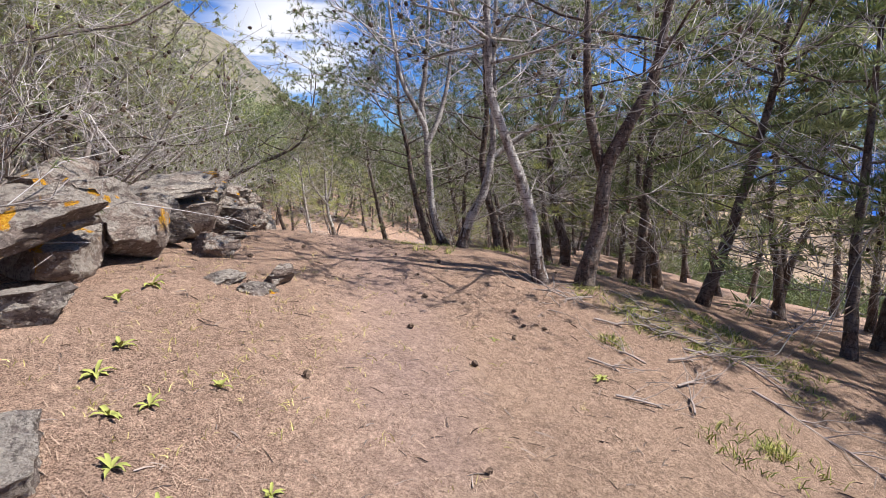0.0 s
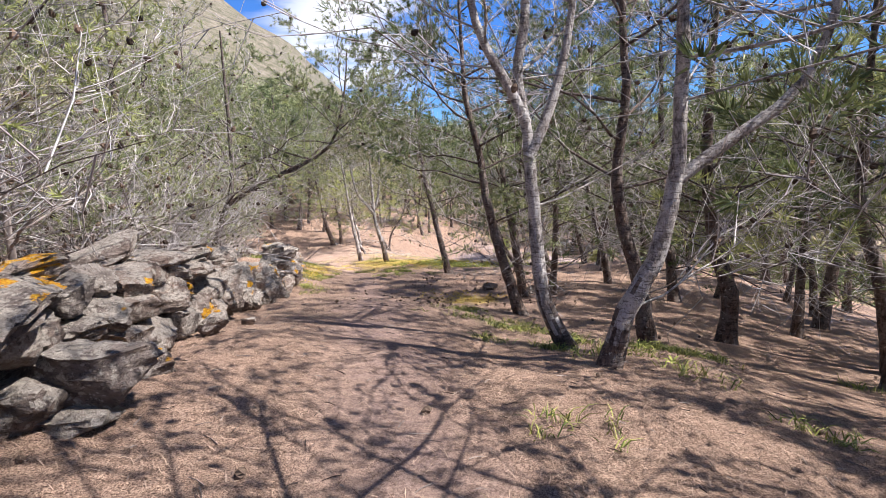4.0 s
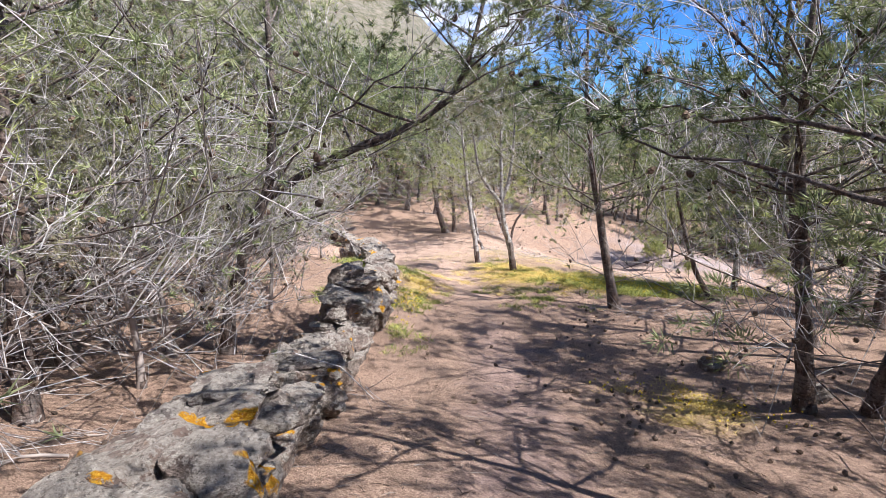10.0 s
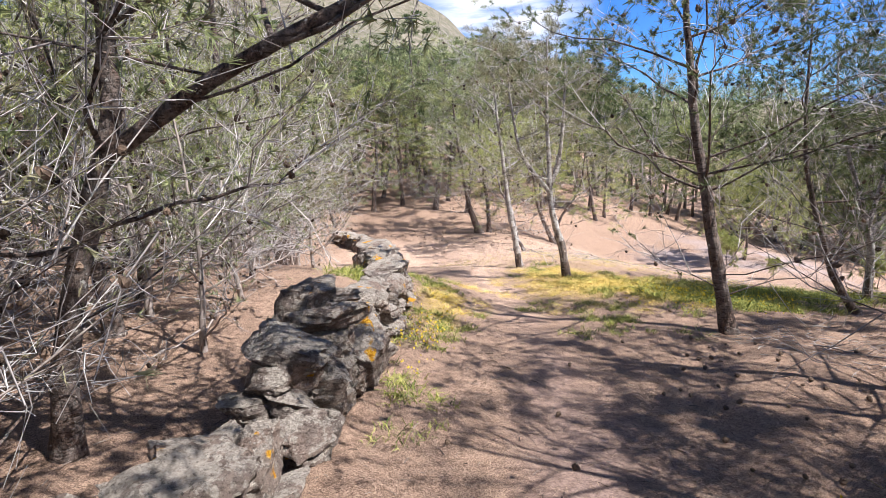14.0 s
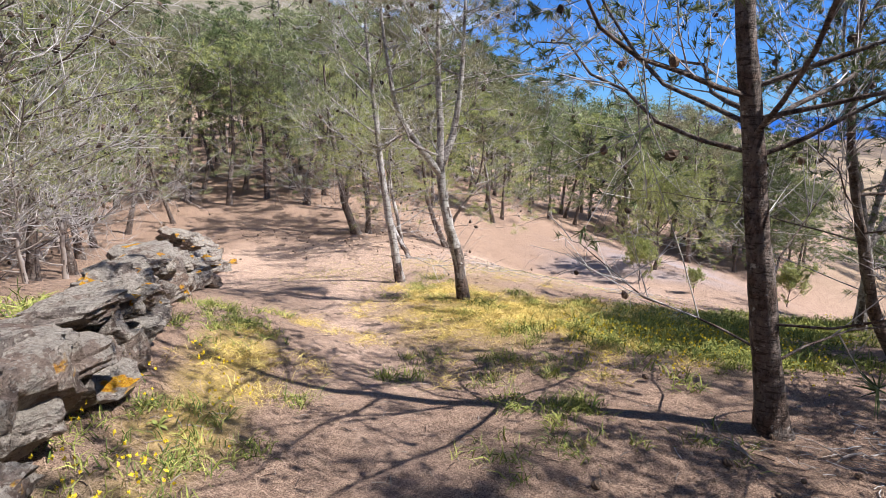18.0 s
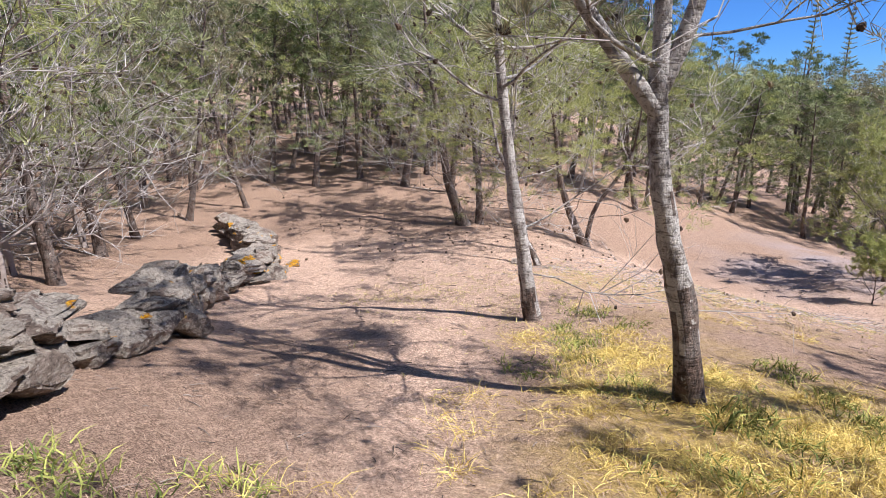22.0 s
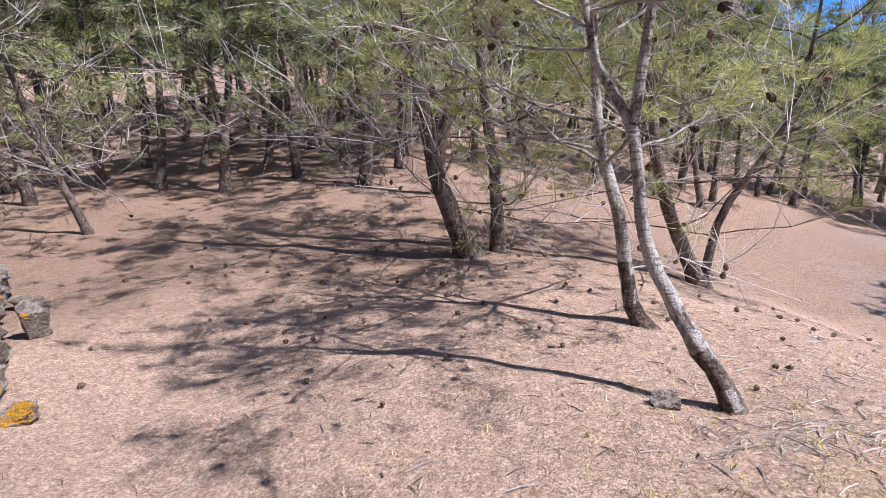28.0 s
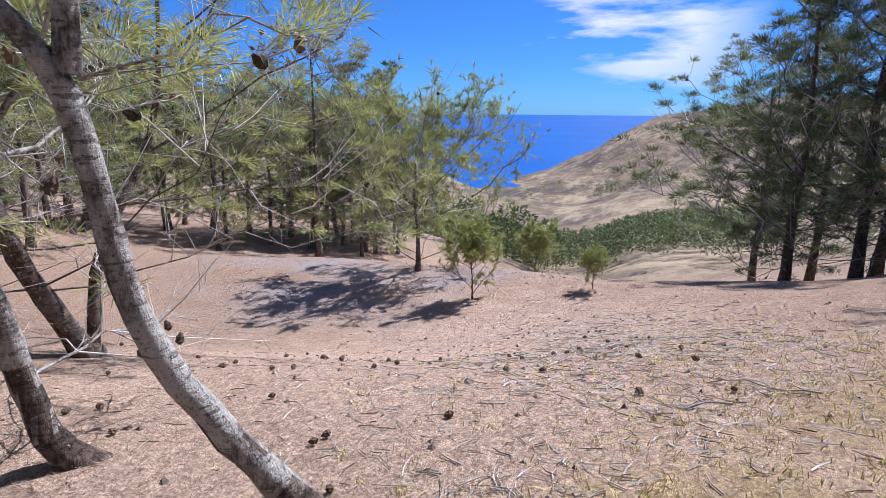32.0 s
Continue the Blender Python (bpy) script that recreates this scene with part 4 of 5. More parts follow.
KINDS = [wood_kind(k, 300 + k, [5.0, 5.8, 5.4, 4.8, 5.6, 6.2][k], [0.09, 0.11, 0.11, 0.08, 0.09, 0.12][k], False) for k in range(6)]
FAR_KINDS = [wood_kind(k, 340 + k, [6.2, 7.0, 5.8, 7.4, 6.4][k], 0.11, True) for k in range(5)]
SPOTS = [(-5.1, 43.3), (-7.2, 36.6), (-5.4, 35.8), (-8.8, 37.0), (-9.4, 35.5), (-2.4, 35.5), (5.7, 38.7), (12.5, 47.1), (5.6, 40.1), (-8.9, 39.3), (-7.2, 38.9), (-4.1, 36.8), (-1.9, 37.4),
         (-3.3, 38.4), (-0.9, 35.0), (1.4, 38.8), (3.5, 40.6), (-12.3, 41.2), (-13.3, 39.6), (-4.8, 43.5), (-5.4, 38.7), (16.1, 48.8), (18.4, 50.7), (12.5, 49.9), (20.7, 54.3), (25.3, 56.4), (19.6, 59.0), (14.8, 52.4),
         (6.5, 12.2), (6.85, 9.9), (4.35, 10.55), (9.9, 16.6), (7.4, 5.4), (8.6, 11.0), (8.2, 16.4), (9.2, 8.6), (11.3, 11.9), (8.2, 1.0), (15.4, 7.7), (13.2, 11.9), (12.4, 48.8), (26, 55),
         (22.9, 43.1), (7.8, 7.6), (7.7, 15.0), (10.2, 14.5), (16.4, 49), (18.4, 48.7), (5.6, 2.0), (5.9, 4.1), (9.6, 4.2), (12, 3.2),
         (18, 42.2), (20.3, 41.1), (16.3, 40.2), (14, 43), (22, 44)]
free = []
for n in range(4000):
    x, y = rng.uniform(-34, 46), rng.uniform(-12, 80)
    on_hill = y > 37.5 - 0.1 * abs(x + 4) and x < 2 + 0.5 * (y - 34)
    down = 5.2 < x < 24 and -10 < y < 22 and x - 6 > (y - 16) * 1.5 and (x > 8 or y < 8)
    left = x < -6.5 and y < 34
    gap = (2.2 if y < 50 else 3.2) if on_hill else 3.8 if left else 3.4
    if (on_hill or down or left) and all((x - a) ** 2 + (y - b) ** 2 > gap for a, b in SPOTS + free):
        free.append((x, y))
near_path = lambda x, y: min(math.hypot(x, y - q) for q in (-4, 0, 4, 8, 12, 16, 20, 25)) < 12.5
free.sort(key=lambda p: min(math.hypot(p[0], p[1] - q) for q in (-4, 0, 4, 8, 12, 16, 20, 25)))
hill = [p for p in free[110:] if p[1] > 30 and math.hypot(p[0] + 3, p[1] - 42) < 24]
for n, (x, y) in enumerate(SPOTS + free[:110] + hill[:46]):
    kinds = KINDS if near_path(x, y) else FAR_KINDS
    plant_pine(kinds[n % len(kinds)], x, y, rng.uniform(0, 360), rng.uniform(0.8, 1.15), "young pine with dark bare trunk on needle-covered slope", "pines of the wood")

def whorl_tree(seed, h):
    """A narrow conifer with level whorls of branches."""
    r = np.random.default_rng(seed)
    v, f = tubes(np.array([[[0, 0, -0.2], [0.05, 0, h * 0.5], [0, 0.05, h]]]), np.array([[0.14, 0.09, 0.015]]), 8)
    out = {"trunk": np_mesh("trunk", v, f, M_BARK_DARK), "limb": [], "crown": None}
    zs = np.repeat(np.arange(h * 0.25, h, 0.38), 7)
    az = r.uniform(0, 6.28, len(zs))
    ln = (1.5 * (1 - zs / h) ** 0.8 + 0.12) * r.uniform(0.8, 1.1, len(zs))
    way = unit(np.stack([np.cos(az), np.sin(az), np.full(len(zs), 0.22)], 1))
    p = branch_paths(r, np.stack([zs * 0, zs * 0, zs], 1), way, ln, 6, 0.02, 0.12)
    v, f = tubes(p, np.tile(np.linspace(0.014, 0.004, 6), (len(zs), 1)), 3)
    out["twigs"] = np_mesh("brushwood", v, f, M_BARK_DARK)
    at, d = p[:, 1:].reshape(-1, 3), unit(np.repeat(p[:, 5] - p[:, 4], 5, 0))
    v, f = needles(r, at, d, 9, 0.17, 0.012, 0.6)
    out["crown"] = np_mesh("crown", v, f, M_NEEDLE, False)
    return out


for x, y, h, turn in [(24.6, 66.0, 15.5, 0), (29.5, 70.0, 15.0, 80)]:
    plant_pine(whorl_tree(560 + turn, h), x, y, turn, 1.0, "tall narrow conifer with level whorled branches", "pines by the clearing", "conifer")


# the deeper wood behind them
def joined_wood(name, places, label):
    """Many far pines as one mesh."""
    vs, fs, mi, base = [], [], [], 0
    mats = [M_BARK_DARK, M_NEEDLE_DARK, M_NEEDLE]
    for n, (x, y) in enumerate(places):
        kind, a, sc = FAR_KINDS[n % 5], rng.uniform(0, 6.28), rng.uniform(0.85, 1.1)
        ca, sa = math.cos(a) * sc, math.sin(a) * sc
        for key, mat in (("trunk", 0), ("branchwork", 0), ("crown", 1 + (n % 3 == 2))):
            me = kind[key]
            co = np.empty(len(me.vertices) * 3)
            me.vertices.foreach_get("co", co)
            co = co.reshape(-1, 3) @ np.array([[ca, sa, 0], [-sa, ca, 0], [0, 0, sc]]) + [x, y, land1(x, y)]
            ix = np.empty(len(me.loops), int)
            me.loops.foreach_get("vertex_index", ix)
            k = len(me.loops) // len(me.polygons)
            fc = ix.reshape(-1, k)
            if k == 4:
                fc = np.concatenate([fc[:, :3], fc[:, [0, 2, 3]]])
            vs.append(co)
            fs.append(fc + base)
            mi.append(np.full(len(fc), mat))
            base += len(co)
    tagged(new(name, np_mesh(name, np.concatenate(vs), np.concatenate(fs), mats, False, np.concatenate(mi))), label, "trees", kind="stuff")


joined_wood("deep_wood", hill[46:116], "dense pines deeper in the hillside wood")

# fuller pines at the edge of the open ground
FULL = [pine_meshes(380 + k, [[0, 0, -0.15], [0.05, 0.02, 1.5], [0.1 - 0.1 * k, 0.1, 3.0], [0.1, 0, 5.4 + 0.5 * k]], 0.11, limbs=30, crown_from=0.18, spread=2.3, live_from=0.2, low=4, sub=8, fine=4, count=76, limb_angle=0.3, pad=0.17, tufts=0.85,
                    blade=0.0062, needle_len=0.12, twig_r=1.5, twig_k=2, cones=20, needle=[M_NEEDLE, M_NEEDLE_DARK, M_NEEDLE][k]) for k in range(3)]
for n, (x, y, sc) in enumerate([(6.3, 39.6, 0.8), (8.7, 43.6, 0.85), (10.4, 45.6, 0.9), (8.2, 47.0, 0.95), (14.4, 49.6, 0.9), (17.2, 50.2, 0.95), (10.8, 51.0, 0.95), (22.6, 56.0, 1.0), (17.2, 57.0, 1.0), (13.1, 56.0, 1.0),
                                (16.6, 25.0, 1.25), (17.9, 23.0, 1.35), (18.7, 21.8, 1.4), (19.9, 24.3, 1.3), (16.2, 23.6, 1.3), (20.4, 25.8, 1.2), (18.0, 22.0, 1.3),
                                (18.2, 42.2, 0.9), (20.3, 42.3, 1.0), (20.6, 40.7, 0.9), (17.2, 43.6, 0.85), (22.4, 42.6, 0.95), (22.2, 40.6, 0.8), (19.4, 44.6, 1.0), (24.0, 42.0, 0.8), (18.9, 40.2, 0.7), (21.4, 44.2, 1.0), (16.4, 45.4, 0.9), (23.2, 44.0, 0.95), (18.6, 46.4, 1.0), (25.4, 43.4, 0.8), (20.9, 46.6, 1.0)]):
    plant_pine(FULL[n % 3], x, y, rng.uniform(0, 360), sc, "full-crowned green pine at the edge of the open slope", "pines by the clearing")
small = pine_meshes(390, [[0, 0, -0.1], [0.05, 0, 0.8], [0.0, 0.05, 1.6], [0.05, 0, 2.5]], 0.06, limbs=30, crown_from=0.3, spread=2.2, live_from=0.25, low=4, sub=8, fine=5, count=12, blade=0.007, needle_len=0.13,
                    cones=0, limb_angle=0.42, needle=M_NEEDLE_YELLOW)
plant_pine(small, 10.5, 32.2, 40, 1.05, "low spreading young pine with yellow-green needles", "pines by the clearing")
sapling = pine_meshes(391, [[0, 0, -0.05], [0.02, 0, 0.3], [0, 0.02, 0.6], [0.02, 0, 1.05]], 0.018, limbs=22, crown_from=0.08, spread=0.85, live_from=0.15, sub=6, fine=4, count=10, blade=0.006, needle_len=0.1,
                      cones=0, limb_angle=0.55, needle=M_NEEDLE_YELLOW)
plant_pine(sapling, 8.9, 30.06, 0, 1.0, "small yellow-green pine sapling on bare earth", "pine saplings", "sapling")
plant_pine(sapling, 9.7, 28.1, 90, 0.5, "small yellow-green pine sapling on bare earth", "pine saplings", "sapling")
plant_pine(sapling, 15.2, 31.2, 200, 1.1, "small yellow-green pine sapling on bare earth", "pine saplings", "sapling")

LEFT = [pine_meshes(520 + k, [[0, 0, -0.1], [0.1 * k, 0.1, 1.5], [0.1, 0.2 - 0.1 * k, 3.0], [0.2, 0.1, 5.6]], 0.09, limbs=24, low=6, crown_from=0.28, live_from=0.45, spread=2.2, limb_angle=0.2, sub=9, fine=4, count=14,
                    tufts=0.62, cones=90, blade=0.005, needle=[M_NEEDLE, M_NEEDLE_DRY, M_NEEDLE_YELLOW][k]) for k in range(3)]
for n, (x, y, sc) in enumerate([(-4.6, -2.4, 0.85), (-4.3, 1.4, 0.85), (-5.4, 3.4, 1.0), (-3.9, 4.8, 0.8), (-4.9, 6.2, 0.95), (-6.0, 8.0, 1.0), (-4.5, 8.9, 0.85), (-5.8, 11.6, 1.0), (-4.3, 14.8, 0.85), (-6.2, 15.2, 1.0),
                                (-5.2, 17.9, 0.8), (-6.4, -0.6, 1.0), (-7.0, 5.0, 1.1), (-7.2, 12.8, 1.1), (-7.4, 19.5, 1.0), (-6.5, 2.0, 1.05), (-4.0, 18.9, 1.0), (-4.9, 21.6, 0.95), (-5.6, 24.2, 1.0), (-6.6, 26.6, 1.0), (-8.4, 24.0, 1.1), (-8.6, 16.6, 1.2), (-8.2, 9.8, 1.2), (-9.4, 28.6, 1.1)]):
    plant_pine(LEFT[n % 3], x, y, rng.uniform(0, 360), sc, "pine with bare lower branches behind the wall", "pines behind the wall")

for n, (x, y, h) in enumerate([(-3.7, 5.6, 6.2), (-3.4, 8.9, 6.4), (-3.9, 13.6, 6.6), (-4.3, 17.2, 6.4), (-3.9, 0.8, 5.8), (-4.2, 10.6, 6.8), (-3.6, 3.2, 5.8)]):
    lean = rng.normal(0, 0.2, 2)
    tr = [[0, 0, -0.1], [lean[0] * 0.4, lean[1] * 0.4, h * 0.25], [lean[0], lean[1], h * 0.5], [lean[0] * 1.6, lean[1] * 1.6, h]]
    plant_pine(pine_meshes(500 + n, tr, 0.085, limbs=26, low=8, crown_from=0.25, live_from=0.45, spread=2.3, limb_angle=0.2, sub=9, fine=6, count=14, tufts=0.65, cones=110, blade=0.005,
                           needle=[M_NEEDLE_YELLOW, M_NEEDLE, M_NEEDLE_DRY][n % 3], clear=walkway(x, y)), x, y, 0, 1, "pine with many grey twigs and cones behind the wall", "pines behind the wall")

# tangled half-dead pines behind the wall
BRUSH = [pine_meshes(400 + k, [[0, 0, -0.1], [0.1, 0.05, 0.8], [-0.1 + 0.1 * k, 0.1, 1.7], [0.05, 0, 2.9 + 0.3 * k]], 0.05, limbs=20, crown_from=0.08, spread=1.6, sub=10, fine=5, twig_r=0.8, count=8,
                     live_from=[0.55, 0.72, 0.45][k], tufts=0.75, needle=[M_NEEDLE_DRY, M_NEEDLE_YELLOW, M_NEEDLE][k], twig_gain=1.0, cones=90, limb_angle=0.25, bark=M_DEAD) for k in range(3)]
for n, (x, y, sc) in enumerate([(-4.3, -1.5, 1.0), (-4.6, 0.4, 1.1), (-3.9, 1.6, 0.95), (-3.2, 3.3, 1.0), (-4.4, 4.2, 1.15), (-3.3, 5.6, 1.0), (-4.8, 6.6, 1.2), (-3.6, 7.9, 1.0),
                                (-5.4, 9.0, 1.1), (-3.1, 10.0, 0.85), (-3.4, 11.2, 0.8), (-2.9, 13.4, 0.7), (-3.5, 16.2, 0.8), (-4.2, 12.4, 1.0), (-3.1, 14.9, 0.65), (-3.0, 17.6, 0.6), (-4.96, 22.66, 0.9), (-6.4, 24.4, 1.2), (-7.26, 27.1, 1.15), (-4.4, 20.6, 0.7), (-2.75, 6.8, 0.75), (-5.2, 11.2, 1.1), (-3.9, 14.2, 0.9), (-5.4, 14.0, 1.1), (-5.9, 17.2, 1.1), (-5.6, 19.8, 0.9), (-6.6, 22.6, 1.0), (-6.9, 25.6, 0.95),
                                (-8.0, 28.4, 1.0), (-4.4, -3.2, 1.1), (-5.6, 2.4, 1.2), (-6.2, -0.8, 1.2)]):
    plant_pine(BRUSH[n % 3], x, y, rng.uniform(0, 360), sc, "tangled half-dead pine with grey twigs and cones", "pines behind the wall")


# ---- stones ----
def rock_mesh(seed, detail=8, cuts=9, mat=None, rough=1.0, layers=0.02):
    """A broken block, one metre along each side, with flat faces, weathered edges and bedding layers."""
    r = np.random.default_rng(seed)
    bm = bmesh.new()
    bmesh.ops.create_cube(bm, size=1.0)
    bmesh.ops.subdivide_edges(bm, edges=bm.edges[:], cuts=detail, use_grid_fill=True)
    v = np.array([q.co[:] for q in bm.verts])
    v = 0.62 * v + 0.38 * unit(v) * 0.6
    v[:, 0] += 0.22 * r.normal() * v[:, 1]
    v[:, 1] += 0.25 * r.normal() * v[:, 2]
    for _ in range(cuts):
        n = unit(r.normal(0, 1, 3))
        over = np.maximum(v @ n - r.uniform(0.27, 0.42), 0)
        v -= over[:, None] * n
    off = Vector(r.uniform(-50, 50, 3))
    out = np.empty_like(v)
    for k, p in enumerate(v):
        w = Vector(p)
        bed = layers * math.copysign(1, noise.noise(Vector((p[0] * 1.2, p[1] * 1.2, p[2] * 8)) + off))
        d = rough * (0.085 * noise.noise(w * 2.6 + off) + 0.075 * noise.noise(w * 6.5 + off) + 0.06 * noise.noise(w * 13 + off))
        out[k] = p * (1 + d * 1.1) + np.array([p[0], p[1], 0]) * bed * 1.6 + np.array(noise.noise_vector(w * 3.5 + off)) * 0.02
    lo, hi = out.min(0), out.max(0)
    out = (out - (lo + hi) / 2) / (hi - lo)
    for q, p in zip(bm.verts, out):
        q.co = p
    me = bpy.data.meshes.new("stone")
    bm.to_mesh(me)
    bm.free()
    me.materials.append(mat or M_ROCK)
    me.polygons.foreach_set("use_smooth", np.full(len(me.polygons), True))
    me.set_sharp_from_angle(angle=radians(24))
    return me


ROCKS = [rock_mesh(700 + k, 9) for k in range(10)]
ROCKS_FAR = [rock_mesh(720 + k, 6) for k in range(8)]
SLABS = [rock_mesh(740 + k, 9, 7, layers=0.04) for k in range(6)]
BROWN = [rock_mesh(760 + k, 16, 8, M_ROCK_WARM, 1.3, 0.012) for k in range(3)]
rng = np.random.default_rng(11)


def stone(parent, x, y, z, sx, sy, sz, pool=None, tilt=10, turn=0.0):
    pool = pool or ROCKS
    if y > 14 and pool is ROCKS:
        pool = ROCKS_FAR
    ob = new("stone", pool[rng.integers(len(pool))])
    ob.parent = parent
    ob.matrix_basis = pose(x, y, z, *rng.uniform(-tilt, tilt, 2), rng.choice([0, 180]) + turn + rng.normal(0, 14)) @ Matrix.Diagonal((sx, sy, sz, 1))
    return ob


def wall_height(y):
    return float(np.interp(y, [1.6, 2.4, 3.2, 4.0, 4.9, 5.4, 6.0, 7.0, 8.0, 8.8, 10.4, 11.2, 11.9, 12.6, 13.2, 14.0, 15.4, 16.2, 17.4, 18.7, 19.3, 20.2, 21.0, 22.2, 22.8, 24.0, 25.2, 26.5, 27.6, 28.4, 29.4, 30.2],
                           [0.6, 0.72, 0.74, 0.7, 0.66, 0.64, 0.55, 0.46, 0.5, 0.55, 0.48, 0.55, 0.8, 0.82, 0.76, 0.6, 0.45, 0.5, 0.4, 0.48, 0.55, 0.25, 0.2, 0.62, 0.6, 0.42, 0.36, 0.46, 0.5, 0.55, 0.5, 0.25]))


def build_wall():
    """Courses of unequal blocks on both faces, small fill between them, and tilted slabs on top."""
    wall = root("dry_stone_wall", -1.6, 8.0, land1(-1.6, 8.0))
    inv = wall.matrix_basis.inverted()
    made = []

    def along(y):
        return -math.degrees(math.atan2(float(wall_x(y + 0.3) - wall_x(y - 0.3)), 0.6))

    for side in (-1, 1):
        level = 0.0
        for course in range(4):
            y = 1.5 + rng.uniform(0, 0.3)
            thick = [0.26, 0.23, 0.2, 0.2][course]
            while y < 30.2:
                ln = rng.uniform(0.24, 0.6) * (1.1 if course == 0 else 0.9)
                h = wall_height(y)
                if level < h - 0.16:
                    sz = min(thick * rng.uniform(0.85, 1.45), h - level + 0.06)
                    dp = rng.uniform(0.32, 0.46)
                    slim = float(np.interp(y, [9, 15], [0, 0.07]))
                    x = float(wall_x(y)) + slim + side * (0.19 - slim - 0.035 * course + rng.normal(0, 0.045))
                    made.append(stone(wall, x, y, land1(x, y) + level + sz * 0.45 + rng.normal(0, 0.015), dp, ln, sz, SLABS if rng.random() < 0.3 else ROCKS, 14, along(y)))
                y += ln * rng.uniform(0.86, 1.04)
            level += thick * 0.95
    y = 1.6
    while y < 30.0:
        h, x = wall_height(y), float(wall_x(y))
        g = land1(x, y)
        ln, sz = rng.uniform(0.32, 0.66), rng.uniform(0.14, 0.26)
        if rng.random() < 0.75:
            made.append(stone(wall, x + rng.normal(0.03, 0.08), y, g + h - 0.04, rng.uniform(0.42, 0.66), ln, sz, SLABS, 13, along(y)))
        y += ln * rng.uniform(0.9, 1.25)
    for x, y, sx, sy, sz, dz in [(-1.42, 12.1, 0.62, 0.75, 0.8, 0.35), (-1.3, 13.0, 0.7, 0.9, 0.7, 0.32), (-1.55, 12.6, 0.5, 0.6, 0.55, 0.72), (-1.5, 10.3, 0.6, 0.75, 0.5, 0.28), (-1.45, 8.9, 0.7, 0.6, 0.42, 0.3), (-1.42, 7.2, 0.74, 0.85, 0.4, 0.34), (-1.35, 4.85, 0.75, 0.7, 0.5, 0.3),
                             (-1.4, 15.2, 0.65, 1.0, 0.62, 0.22), (-2.15, 18.9, 0.7, 1.0, 0.6, 0.26), (-2.8, 22.2, 0.6, 0.62, 0.66, 0.3), (-3.2, 23.0, 0.52, 0.5, 0.55, 0.26), (-3.5, 24.2, 0.6, 0.8, 0.5, 0.22), (-3.6, 26.4, 0.6, 0.7, 0.5, 0.22), (-4.2, 27.6, 0.6, 0.8, 0.6, 0.25)]:
        made.append(stone(wall, x, y, land1(x, y) + dz, sx, sy, sz, ROCKS[:], 12, along(y)))
    for ob in made:
        ob.matrix_basis = inv @ ob.matrix_basis
    tagged(wall, "tumbled dry stone wall of lichen-spotted volcanic rock along the path", "wall", kind="structure")


